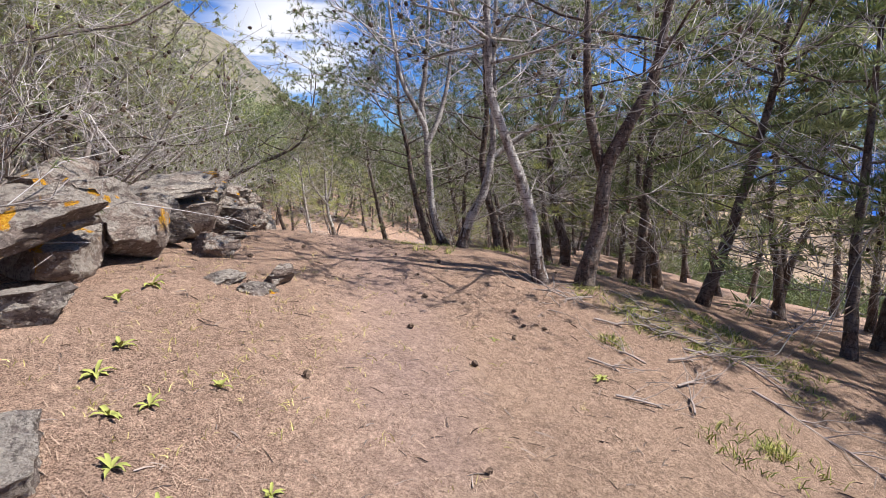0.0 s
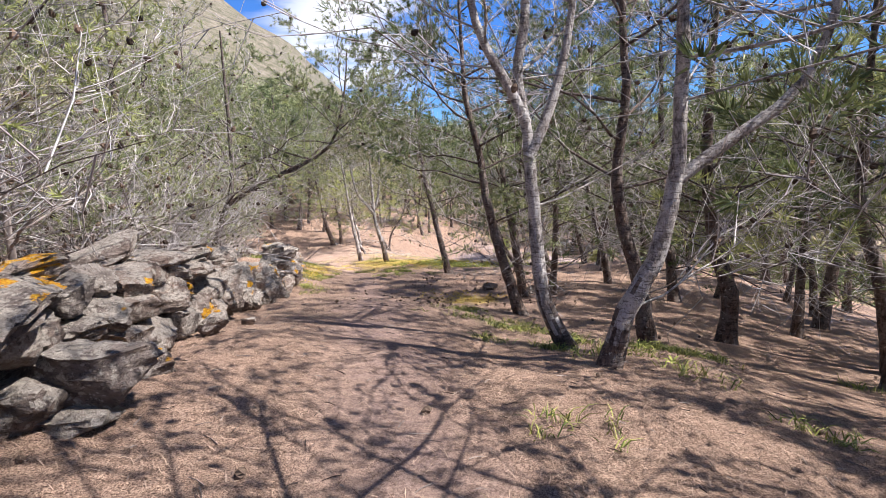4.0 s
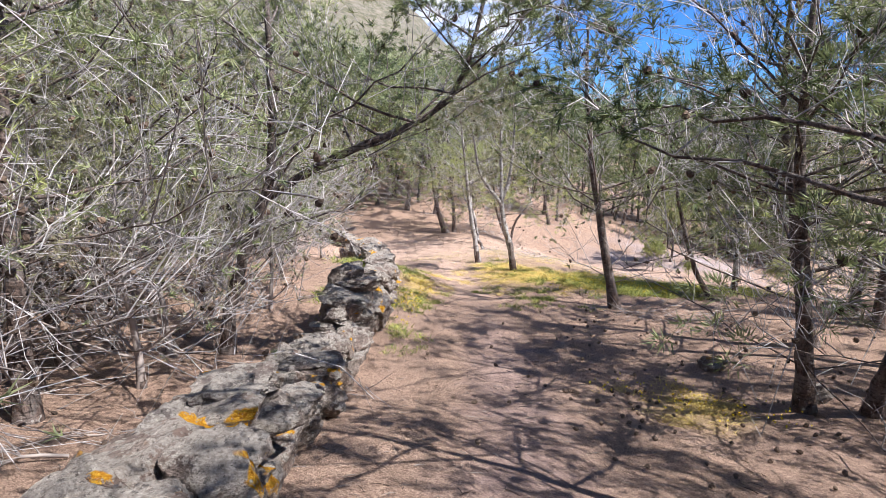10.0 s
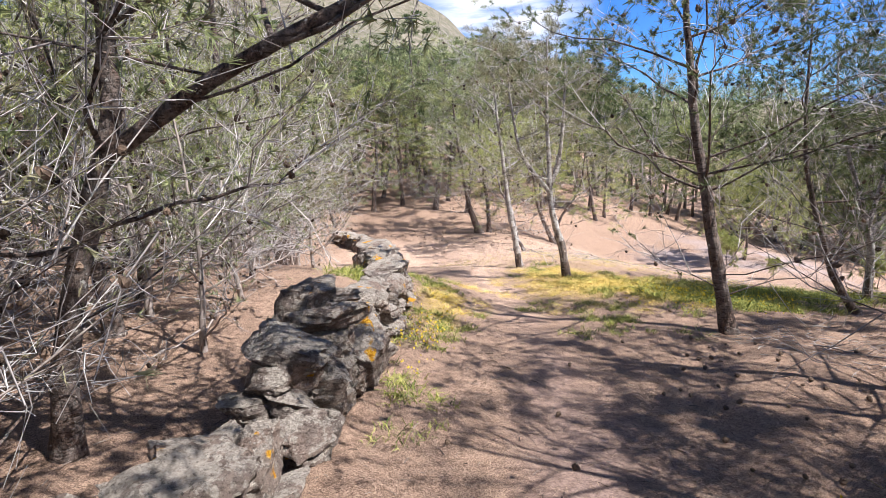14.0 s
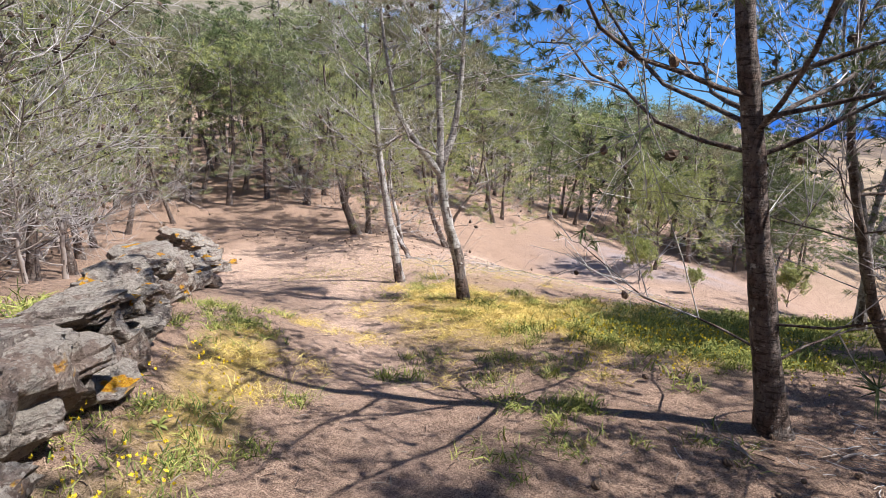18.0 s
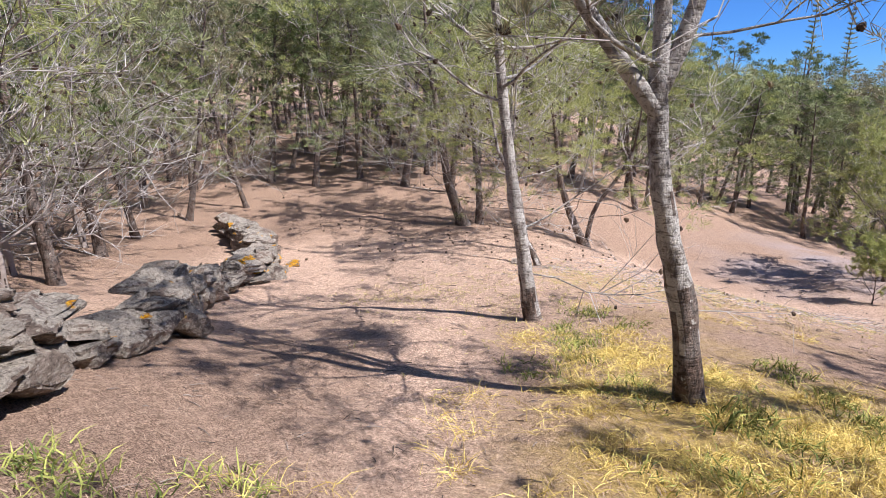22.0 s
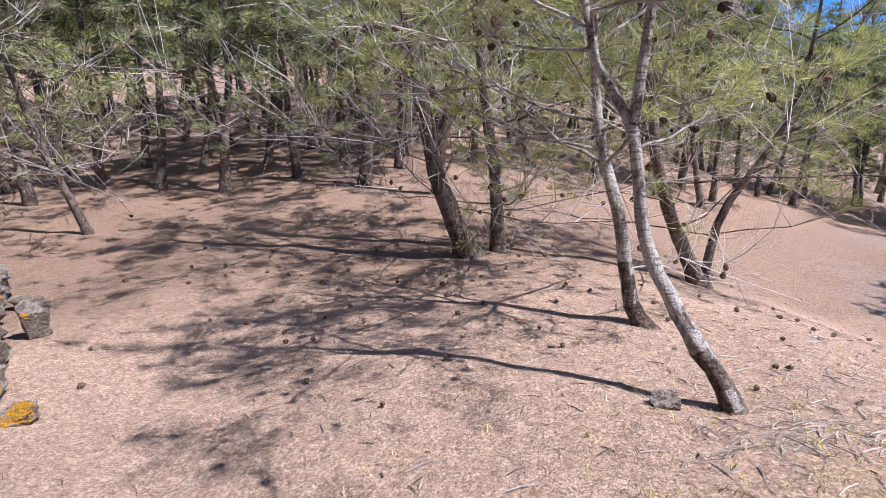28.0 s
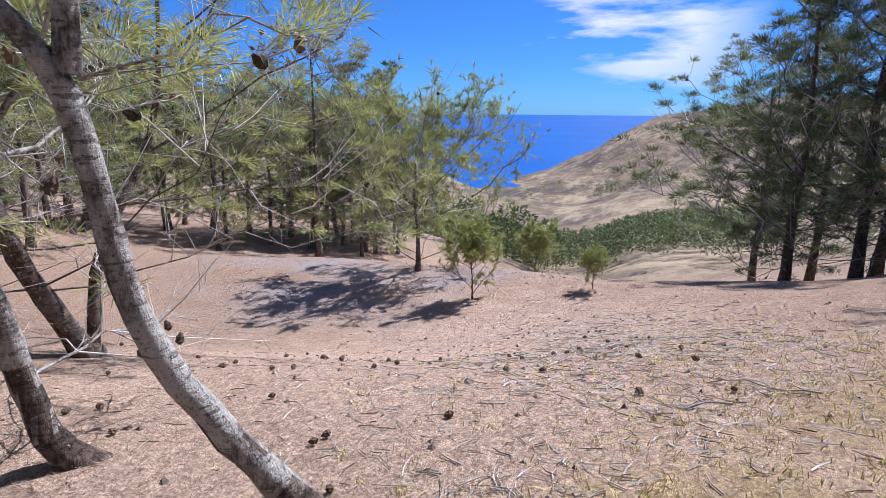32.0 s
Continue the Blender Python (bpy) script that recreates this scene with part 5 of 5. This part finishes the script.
build_wall()
for x, y, z, sx, sy, sz, turn, kind, label in [
        (-2.7, -0.9, 0.46, 1.35, 1.25, 0.42, 20, "b", "large brown boulder with orange lichen on a rock outcrop"),
        (-2.75, -1.75, 0.1, 0.85, 0.75, 0.42, 40, "r", "pitted grey boulder at the foot of an outcrop"),
        (-2.5, -0.6, 0.15, 0.8, 0.8, 0.5, 10, "r", "dark block under a brown boulder"),
        (-2.25, -1.75, 0.06, 0.5, 0.42, 0.3, 70, "r", "rough grey stone under a boulder"),
        (-2.1, -0.1, 0.24, 0.7, 0.8, 0.52, 0, "r", "dark pitted boulder of the outcrop"),
        (-2.4, 0.45, 0.34, 0.95, 0.9, 0.56, 30, "r", "rounded dark boulder behind the path"),
        (-1.95, 0.6, 0.25, 0.55, 0.7, 0.5, 60, "r", "knobbly boulder with pale lichen"),
        (-1.8, 1.3, 0.26, 0.8, 0.85, 0.52, 15, "r", "squarish boulder set in the outcrop"),
        (-1.9, 1.1, 0.56, 0.95, 0.85, 0.24, 10, "b", "layered rock slab capping the outcrop"),
        (-1.35, 2.15, 0.2, 0.55, 0.6, 0.4, 50, "r", "brown stone leaning against the outcrop"),
        (-1.6, 1.95, 0.58, 0.8, 0.55, 0.2, 80, "s", "flat broken stone lying on boulders"),
        (-2.9, 0.9, 0.4, 0.8, 0.9, 0.7, 10, "r", "weathered boulder at the back of the outcrop"),
        (-1.38, 0.28, 0.1, 0.44, 0.34, 0.27, 15, "r", "loose dark stone on the path edge"),
        (-0.82, -0.42, 0.05, 0.24, 0.3, 0.24, 0, "r", "low knobbly stone bedded in the path"),
        (-1.0, -0.8, 0.01, 0.36, 0.32, 0.16, 70, "s", "flat grey stone bedded in the ground"),
        (-1.28, -0.62, 0.0, 0.4, 0.3, 0.14, 20, "s", "half-buried grey stone in the path"),
        (-1.9, -3.25, 0.04, 0.42, 0.5, 0.26, 30, "r", "grey stone lying in pine straw"),
        (-1.1, 3.82, 0.09, 0.24, 0.2, 0.2, 10, "r", "round loose stone fallen from the wall"),
        (-0.93, 4.45, 0.03, 0.14, 0.12, 0.1, 0, "r", "small loose stone by the wall"),
        (-1.55, 2.45, 0.06, 0.5, 0.4, 0.28, 20, "w", "low stone with orange lichen below the wall"),
        (-1.25, 2.75, 0.04, 0.3, 0.36, 0.2, 0, "w", "small stone spotted with orange lichen"),
        (-1.4, 2.05, 0.02, 0.42, 0.5, 0.16, 0, "r", "flat lichened stone sunk in the ground"),
        (3.42, 12.1, 0.07, 0.36, 0.3, 0.22, 0, "r", "dark weathered stump-like stone"),
        (4.1, 11.0, 0.07, 0.4, 0.3, 0.24, 60, "r", "dark stone among cones"),
        (-4.12, 28.4, 0.16, 0.24, 0.16, 0.42, 50, "r", "upright pale standing stone"),
        (-3.2, 26.0, 0.1, 0.4, 0.35, 0.3, 10, "r", "fallen stone at the wall's end"),
        (-3.25, 27.0, 0.05, 0.25, 0.2, 0.16, 0, "w", "small stone with orange lichen beside the wall"),
        (0.78, 26.75, 0.03, 0.17, 0.14, 0.13, 0, "w", "reddish stone at a pine's foot"),
        (-4.9, 29.3, 0.05, 0.35, 0.3, 0.2, 0, "r", "low broken stone beside the path")]:
    pool = {"b": BROWN, "w": BROWN, "r": ROCKS, "s": SLABS}[kind]
    ob = new("rock", pool[rng.integers(len(pool))])
    ob.matrix_basis = pose(x, y, land1(x, y) + z, *rng.uniform(-7, 7, 2), turn) @ Matrix.Diagonal((sx, sy, sz, 1))
    tagged(ob, label, "rock", "loose rocks")


# ---- plants and litter on the ground ----
def blades(rng, x, y, count, length, width, spread, lift=0.9):
    """Grass tufts of bent blades at the given places: points and triangles."""
    at = np.repeat(np.stack([x, y, land(x, y) - 0.01], 1), count, 0) + np.c_[rng.normal(0, spread, (len(x) * count, 2)), np.zeros(len(x) * count)]
    n = len(at)
    d = unit(np.c_[rng.normal(0, 0.55, (n, 2)), np.full(n, lift)])
    ln = length * rng.uniform(0.5, 1.3, (n, 1))
    side = unit(np.cross(d, rng.normal(0, 1, d.shape))) * width
    mid, tip = at + d * ln * 0.55, at + d * ln + np.c_[d[:, :2] * ln * 0.5, -0.25 * ln]
    v = np.stack([at - side, at + side, mid + side * 0.7, mid - side * 0.7, tip], 1).reshape(-1, 3)
    i = np.arange(n)[:, None] * 5
    return v, np.concatenate([i + [0, 1, 2], i + [0, 2, 3], i + [3, 2, 4]])


def scatter(rng, n, regions, clump=1):
    """Places inside soft ovals (x, y, rx, ry, share), in clumps of so many."""
    share = np.array([g[4] for g in regions], float)
    c = max(1, n // clump)
    k = rng.choice(len(regions), c, p=share / share.sum())
    g = np.array([r[:4] for r in regions])[k]
    x, y = g[:, 0] + rng.normal(0, 0.55, c) * g[:, 2], g[:, 1] + rng.normal(0, 0.55, c) * g[:, 3]
    wide = np.repeat(rng.uniform(0.05, 0.2, c), clump) if clump > 1 else 0.0
    return np.repeat(x, clump) + rng.normal(0, 1, c * clump) * wide, np.repeat(y, clump) + rng.normal(0, 1, c * clump) * wide


def stuff(name, v, f, mat, label, category):
    return tagged(new(name, np_mesh(name, v, f, mat, False)), label, category, kind="stuff")


rng = np.random.default_rng(21)
x, y = scatter(rng, 2000, [(2.0, 19.6, 1.8, 2.2, 5), (-0.8, 16.6, 0.5, 1.5, 0.45), (3.4, 19.0, 1.6, 1.6, 2), (2.6, 10.6, 0.7, 0.9, 0.7), (1.2, 21.6, 0.9, 1.2, 1)], 8)
v, f = blades(rng, x, y, 16, 0.12, 0.0022, 0.06, 0.4)
stuff("dry_grass", v, f, M_STRAW, "dry yellow grass lying beside the path", "grass")
x, y = scatter(rng, 2400, [(4.0, 18.4, 1.8, 1.8, 4), (6.2, 20.2, 2.4, 1.3, 3), (1.7, 5.0, 0.7, 2.6, 1.0), (-0.85, 15.4, 0.45, 1.8, 0.8), (-1.0, 18.2, 0.5, 0.8, 1.0), (2.9, 3.6, 1.6, 1.8, 1.2), (3.2, -0.8, 1.4, 1.6, 1.5), (-0.7, 12.6, 0.4, 1.0, 0.7), (1.3, 22.3, 0.8, 0.8, 0.8), (1.7, 16.6, 1.0, 1.4, 1.2), (2.2, 20.2, 1.2, 1.4, 1.0)], 10)
v, f = blades(rng, x, y, 11, 0.11, 0.0042, 0.04, 0.9)
stuff("weeds", v, f, M_GRASS, "low green weeds along the path edge", "weed")
x, y = scatter(rng, 800, [(5.4, 19.4, 2.2, 1.1, 3), (4.2, 18.0, 1.3, 1.1, 2), (7.4, 20.6, 1.6, 0.8, 1), (-1.9, 14.2, 0.3, 0.7, 0.4), (-2.2, 17.2, 0.3, 0.6, 0.3)], 5)
v, f = blades(rng, x, y, 13, 0.19, 0.006, 0.09, 0.8)
stuff("tall_weeds", v, f, M_GRASS, "knee-high green weeds at the edge of the yellow grass", "weed")
x, y = scatter(rng, 2000, [(2.4, 25.4, 2.4, 1.6, 2), (5.0, 25.6, 2.8, 1.8, 1.4), (0.6, 23.6, 1.2, 1.6, 0.5), (-0.8, 24.6, 1.0, 1.0, 0.4), (-1.0, -1.5, 1.4, 2.5, 0.6)])
v, f = blades(rng, x, y, 5, 0.06, 0.0028, 0.03, 1.1)
stuff("grass_sprouts", v, f, M_SPROUT, "short yellow-green grass sprouts in the clearing", "grass")
x, y = scatter(rng, 900, [(4.2, 18.2, 1.6, 1.6, 3), (3.0, 17.6, 0.9, 1.4, 2), (-1.0, 15.0, 0.5, 1.7, 1.5), (2.6, 10.6, 0.6, 0.8, 1), (5.8, 20, 2, 1, 1)], 9)
z = land(x, y) + rng.uniform(0.05, 0.22, len(x))
v, f = needles(rng, np.stack([x, y, z], 1), np.tile([0, 0, 1.0], (len(x), 1)), 4, 0.018, 0.009, 0.8)
stuff("yellow_flowers", v, f, M_FLOWER, "small yellow flowers among the weeds", "flower")
x, y = rng.normal(0.3, 1.9, 120000), rng.uniform(-6.5, 29, 120000)
keep = (np.abs(x - path_x(y) - 0.1) > 0.5) | (rng.random(len(x)) < 0.4)
x, y = x[keep], y[keep]
a = rng.uniform(0, math.pi, len(x))
ln = rng.uniform(0.012, 0.036, len(x))
dx, dy = np.cos(a) * ln, np.sin(a) * ln
wx, wy = -np.sin(a) * 0.0012, np.cos(a) * 0.0012
p = lambda u, w, h: np.stack([x + dx * u + wx * w, y + dy * u + wy * w, land(x + dx * u, y + dy * u) + h], 1)
v = np.stack([p(-1, -1, 0.004), p(-1, 1, 0.004), p(1, 1, 0.016), p(1, -1, 0.016)], 1).reshape(-1, 3)
stuff("pine_straw", v, np.arange(len(v)).reshape(-1, 4), M_LITTER, "fallen dry pine needles strewn over the earth", "litter")
x, y = rng.normal(0.8, 3.0, 6000), rng.uniform(-6.5, 32, 6000)
a, ln = rng.uniform(0, 2 * math.pi, len(x)), rng.uniform(0.015, 0.06, len(x))
ends = [np.stack([x + np.cos(a) * ln * u, y + np.sin(a) * ln * u + 0.01 * (u == 0), land(x + np.cos(a) * ln * u, y + np.sin(a) * ln * u) + 0.008], 1) for u in (-1, 0, 1)]
v, f = tubes(np.stack(ends, 1), np.tile([0.003, 0.0027, 0.0015], (len(x), 1)) * rng.uniform(0.6, 1.5, (len(x), 1)), 3)
stuff("twig_litter", v, f, M_TWIG_DARK, "short dead twigs strewn over the ground", "litter")
x, y = scatter(rng, 2600, [(3.6, 26.4, 2.6, 1.6, 2), (5.6, 26.6, 2.4, 1.8, 1.4), (1.35, 26.35, 0.5, 0.4, 0.1), (3.8, 15.2, 0.9, 0.7, 0.3)])
a, ln = rng.uniform(0, 2 * math.pi, len(x)), rng.uniform(0.02, 0.08, len(x))
ends = [np.stack([x + np.cos(a) * ln * u, y + np.sin(a) * ln * u + 0.012 * (u == 0), land(x + np.cos(a) * ln * u, y + np.sin(a) * ln * u) + 0.008 + 0.01 * (u == 1)], 1) for u in (-1, 0, 1)]
v, f = tubes(np.stack(ends, 1), np.tile([0.003, 0.0027, 0.0015], (len(x), 1)) * rng.uniform(0.6, 1.5, (len(x), 1)), 3)
stuff("bleached_twigs", v, f, M_TWIG, "bleached grey twigs scattered over the clearing", "litter")
cone_me = cone_cluster(np.random.default_rng(3), np.zeros((1, 3)), 0.026)
cx, cy = scatter(rng, 300, [(3.2, 11.5, 2.4, 3.5, 4), (1.6, 9.5, 1.2, 2.5, 1.5), (2, 14, 1.5, 2, 1), (-1.5, 29.5, 3.5, 2.5, 2), (3.5, 28.5, 3.0, 2.0, 0.7), (0.5, 0, 2, 4, 1), (4.5, 26.5, 1.5, 1.2, 0.4)])
for x, y in zip(cx, cy):
    ob = new("pine_cone", cone_me)
    ob.matrix_basis = pose(x, y, land1(x, y) + 0.022, *rng.uniform(50, 120, 2), rng.uniform(0, 360)) @ Matrix.Scale(rng.uniform(0.8, 1.3), 4)
    tagged(ob, "open brown pine cone lying on the ground", "pine cone", "fallen cones")


x, y = scatter(rng, 1700, [(9, 31, 4.5, 4.5, 3), (6, 28, 3, 2, 1), (4, 26.4, 2.5, 1.5, 0.7), (13, 31, 4, 5, 1)])
sz = rng.uniform(0.008, 0.028, (len(x), 1)) * rng.uniform(0.5, 1.2, (len(x), 1))
v = np.repeat(np.stack([x, y, land(x, y)], 1), 6, 0)
v += np.tile([(1, 0, 0.1), (-0.3, 0.9, 0.1), (-0.8, -0.6, 0.1), (0.2, 0.1, 0.8), (0.4, -0.7, 0.1), (-0.3, -0.2, 0.65)], (len(x), 1)) * np.repeat(sz, 6, 0) + rng.normal(0, 0.004, v.shape)
k = np.arange(len(x))[:, None] * 6
f = np.concatenate([k + q for q in ([0, 1, 3], [1, 2, 5], [1, 5, 3], [2, 4, 5], [4, 0, 3], [4, 3, 5])])
stuff("gravel", v, f, M_CLOD, "small stones and clods on the bare grey slope", "gravel")


def dead_branch(seed, length):
    r = np.random.default_rng(seed)
    main = branch_paths(r, np.zeros((1, 3)), np.array([[1.0, 0, 0.03]]), np.array([length]), 9, 0.06, 0.02)
    n = 12
    k = r.integers(1, 8, n)
    way = unit(np.c_[np.full(n, 0.7), r.normal(0, 0.7, n), r.uniform(0.05, 0.55, n)])
    side = branch_paths(r, main[0, k], way, r.uniform(0.2, 0.45, n) * length, 5, 0.1, -0.1)
    v, f = tubes(main, np.linspace(0.012, 0.004, 9)[None], 6)
    out = [np_mesh("stem", v, f, M_DEAD)]
    for i in range(n):
        v, f = tubes(side[i:i + 1], np.linspace(0.006, 0.002, 5)[None], 4)
        out.append(np_mesh("twig", v, f, M_DEAD))
    return out


DEAD = [dead_branch(800 + k, [1.1, 0.8, 1.4][k]) for k in range(3)]
for x, y, turn, sc in [(1.98, -0.9, 330, 0.9), (2.39, -0.93, 310, 1.1), (2.72, -1.09, 320, 1.1), (2.95, -1.28, 290, 1.0), (2.6, -1.4, 340, 1.0), (2.07, -2.02, 20, 0.9), (1.95, -2.37, 60, 0.8), (1.42, -2.19, 340, 0.8), (2.8, -2.0, 300, 1.0), (3.1, -1.55, 280, 1.0), (1.49, -1.67, 320, 0.8), (2.3, -1.6, 10, 0.9), (2.5, -0.6, 300, 1.0), (2.3, -0.3, 200, 1), (2.6, -0.8, 150, 1), (2.9, -1.3, 130, 1.1), (2.2, 0.4, 250, 0.8), (2.7, 0.0, 300, 0.9), (3.0, -0.5, 170, 1), (2.0, -1.7, 120, 0.8), (3.3, -1.8, 100, 0.9),
                       (3.4, 15.3, 200, 0.8), (3.8, 15.0, 330, 0.9), (2.6, 15.2, 80, 0.7), (4.2, 15.9, 20, 1), (-2.2, 7.4, 220, 0.9), (-2.6, 8.2, 200, 1.1), (-2.9, 6.8, 160, 1), (-2.4, 9.2, 240, 0.9),
                       (-3.6, 12.6, 200, 1), (-4.2, 13.4, 100, 1), (3.0, 25.6, 110, 0.6), (4.8, 27.0, 20, 0.4), (4.9, 26.8, 140, 0.4), (1.3, 26.4, 40, 0.3), (1.6, 26.5, 330, 0.3), (0.9, 26.3, 100, 0.3), (1.0, 26.2, 200, 0.3), (1.2, 26.25, 290, 0.35), (0.8, 26.15, 20, 0.3), (3.2, 25.2, 70, 0.45), (4.1, 26.75, 250, 0.35), (3.95, 26.6, 10, 0.35)]:
    tip = math.radians(turn)
    slope = math.degrees(math.atan((land1(x + math.cos(tip) * sc, y + math.sin(tip) * sc) - land1(x, y)) / sc))
    ob = root("fallen_branch", x, y, land1(x, y) + 0.03, turn, sc)
    ob.matrix_basis = pose(x, y, land1(x, y) + 0.025, 0, -slope, turn) @ Matrix.Scale(sc, 4)
    pieces = DEAD[rng.integers(3)]
    part("stem", pieces[0], ob)
    for me in pieces[1:]:
        part("twig", me, ob)
    tagged(ob, "bare grey fallen branch lying on pine litter", "branch", "fallen branches")


def leaf_mesh(seed):
    """A broad bent leaf along x."""
    r = np.random.default_rng(seed)
    e, ln, w = r.uniform(0.45, 1.15), r.uniform(0.08, 0.15), r.uniform(0.011, 0.019)
    v, f = [], []
    for u, k, dz in ((0, 0.25, 0), (0.35, 1, 0.0), (0.7, 0.85, -0.02), (1, 0.05, -0.06)):
        x, z = math.cos(e) * ln * u, math.sin(e) * ln * u + dz
        v += [(x, -w * k, z + 0.006), (x, 0, z), (x, w * k, z + 0.006)]
    for j in range(3):
        for c in range(2):
            f.append([j * 3 + c, j * 3 + c + 1, j * 3 + c + 4, j * 3 + c + 3])
    return np_mesh("leaf", np.array(v), np.array(f), M_GRASS)


LEAVES = [leaf_mesh(900 + k) for k in range(5)]
for x, y, sc in [(-1.74, -0.95, 1.4), (-1.9, -1.25, 1.2), (-1.7, -2.1, 1.0), (-1.75, -2.4, 1.1), (-1.6, -2.8, 1.0), (-1.45, -2.7, 0.9), (-1.5, -3.2, 0.9), (-1.3, -3.4, 0.8), (-0.9, -3.3, 0.7), (-1.15, -2.5, 0.8), (-0.95, -0.8, 0.9),
                 (1.45, -1.95, 1.0), (0.55, -3.4, 0.7), (0.95, -3.6, 0.7), (0.8, -1.4, 0.6), (2.6, 3.2, 1.0), (2.9, 4.2, 1.1), (2.2, 4.7, 0.9), (-1.9, 18.6, 1.2), (-0.9, 15.6, 1.0), (-2.0, 16.6, 1.2)]:
    ob = root("weed", x, y, land1(x, y), rng.uniform(0, 360), sc * 0.8)
    for i in range(7):
        leaf = part("leaf", LEAVES[rng.integers(5)], ob)
        leaf.matrix_basis = pose(0, 0, 0, 0, 0, i * 137.5 + rng.uniform(-20, 20))
    tagged(ob, "leafy green weed growing in pine straw", "plant", "weeds by the path")

# ---- far woods on the hillsides and down the valley ----
rng = np.random.default_rng(31)
def far_wood(name, b0, b1, r0, r1, count, size, label, mat, n=70):
    b, r = np.radians(rng.uniform(b0, b1, count)), r0 + (r1 - r0) * rng.random(count) ** 0.7
    x, y = -0.2 + r * np.sin(b), 25.5 + r * np.cos(b)
    h = size * rng.uniform(0.7, 1.3, len(x))
    c = np.repeat(np.stack([x, y, land(x, y)], 1), n, 0)
    hh = np.repeat(h, n)[:, None]
    u = rng.uniform(0.25, 1.0, (len(c), 1))
    a = rng.uniform(0, 2 * math.pi, (len(c), 1))
    w = 0.33 * hh * (1.15 - u) ** 0.6 * rng.uniform(0.4, 1.0, (len(c), 1))
    p = c + np.c_[np.cos(a) * w, np.sin(a) * w, u * hh]
    d = unit(np.c_[np.cos(a), np.sin(a), np.full(len(a), 0.6)] + rng.normal(0, 0.4, p.shape))
    s1 = unit(np.cross(d, rng.normal(0, 1, d.shape)))
    v = np.stack([p - s1 * hh * 0.02, p + s1 * hh * 0.02, p + d * hh * 0.09], 1).reshape(-1, 3)
    f = np.arange(len(v)).reshape(-1, 3)
    return stuff(name, v, f, mat, label, "trees")


far_wood("hillside_wood", -60, 34, 52, 300, 1900, 6.5, "green pine wood on the far hillside", M_NEEDLE)
far_wood("valley_wood", 69, 92, 34, 112, 680, 2.7, "dark green pines down in the valley", M_NEEDLE_DARK, 130)
far_wood("slope_wood", 57, 71, 32, 74, 170, 3.1, "young green pines on the slope below the clearing", M_NEEDLE_DARK, 240)
far_wood("hedge", 75, 84, 205, 212, 60, 4.0, "dark hedge along a field on the far slope", M_NEEDLE_DARK)
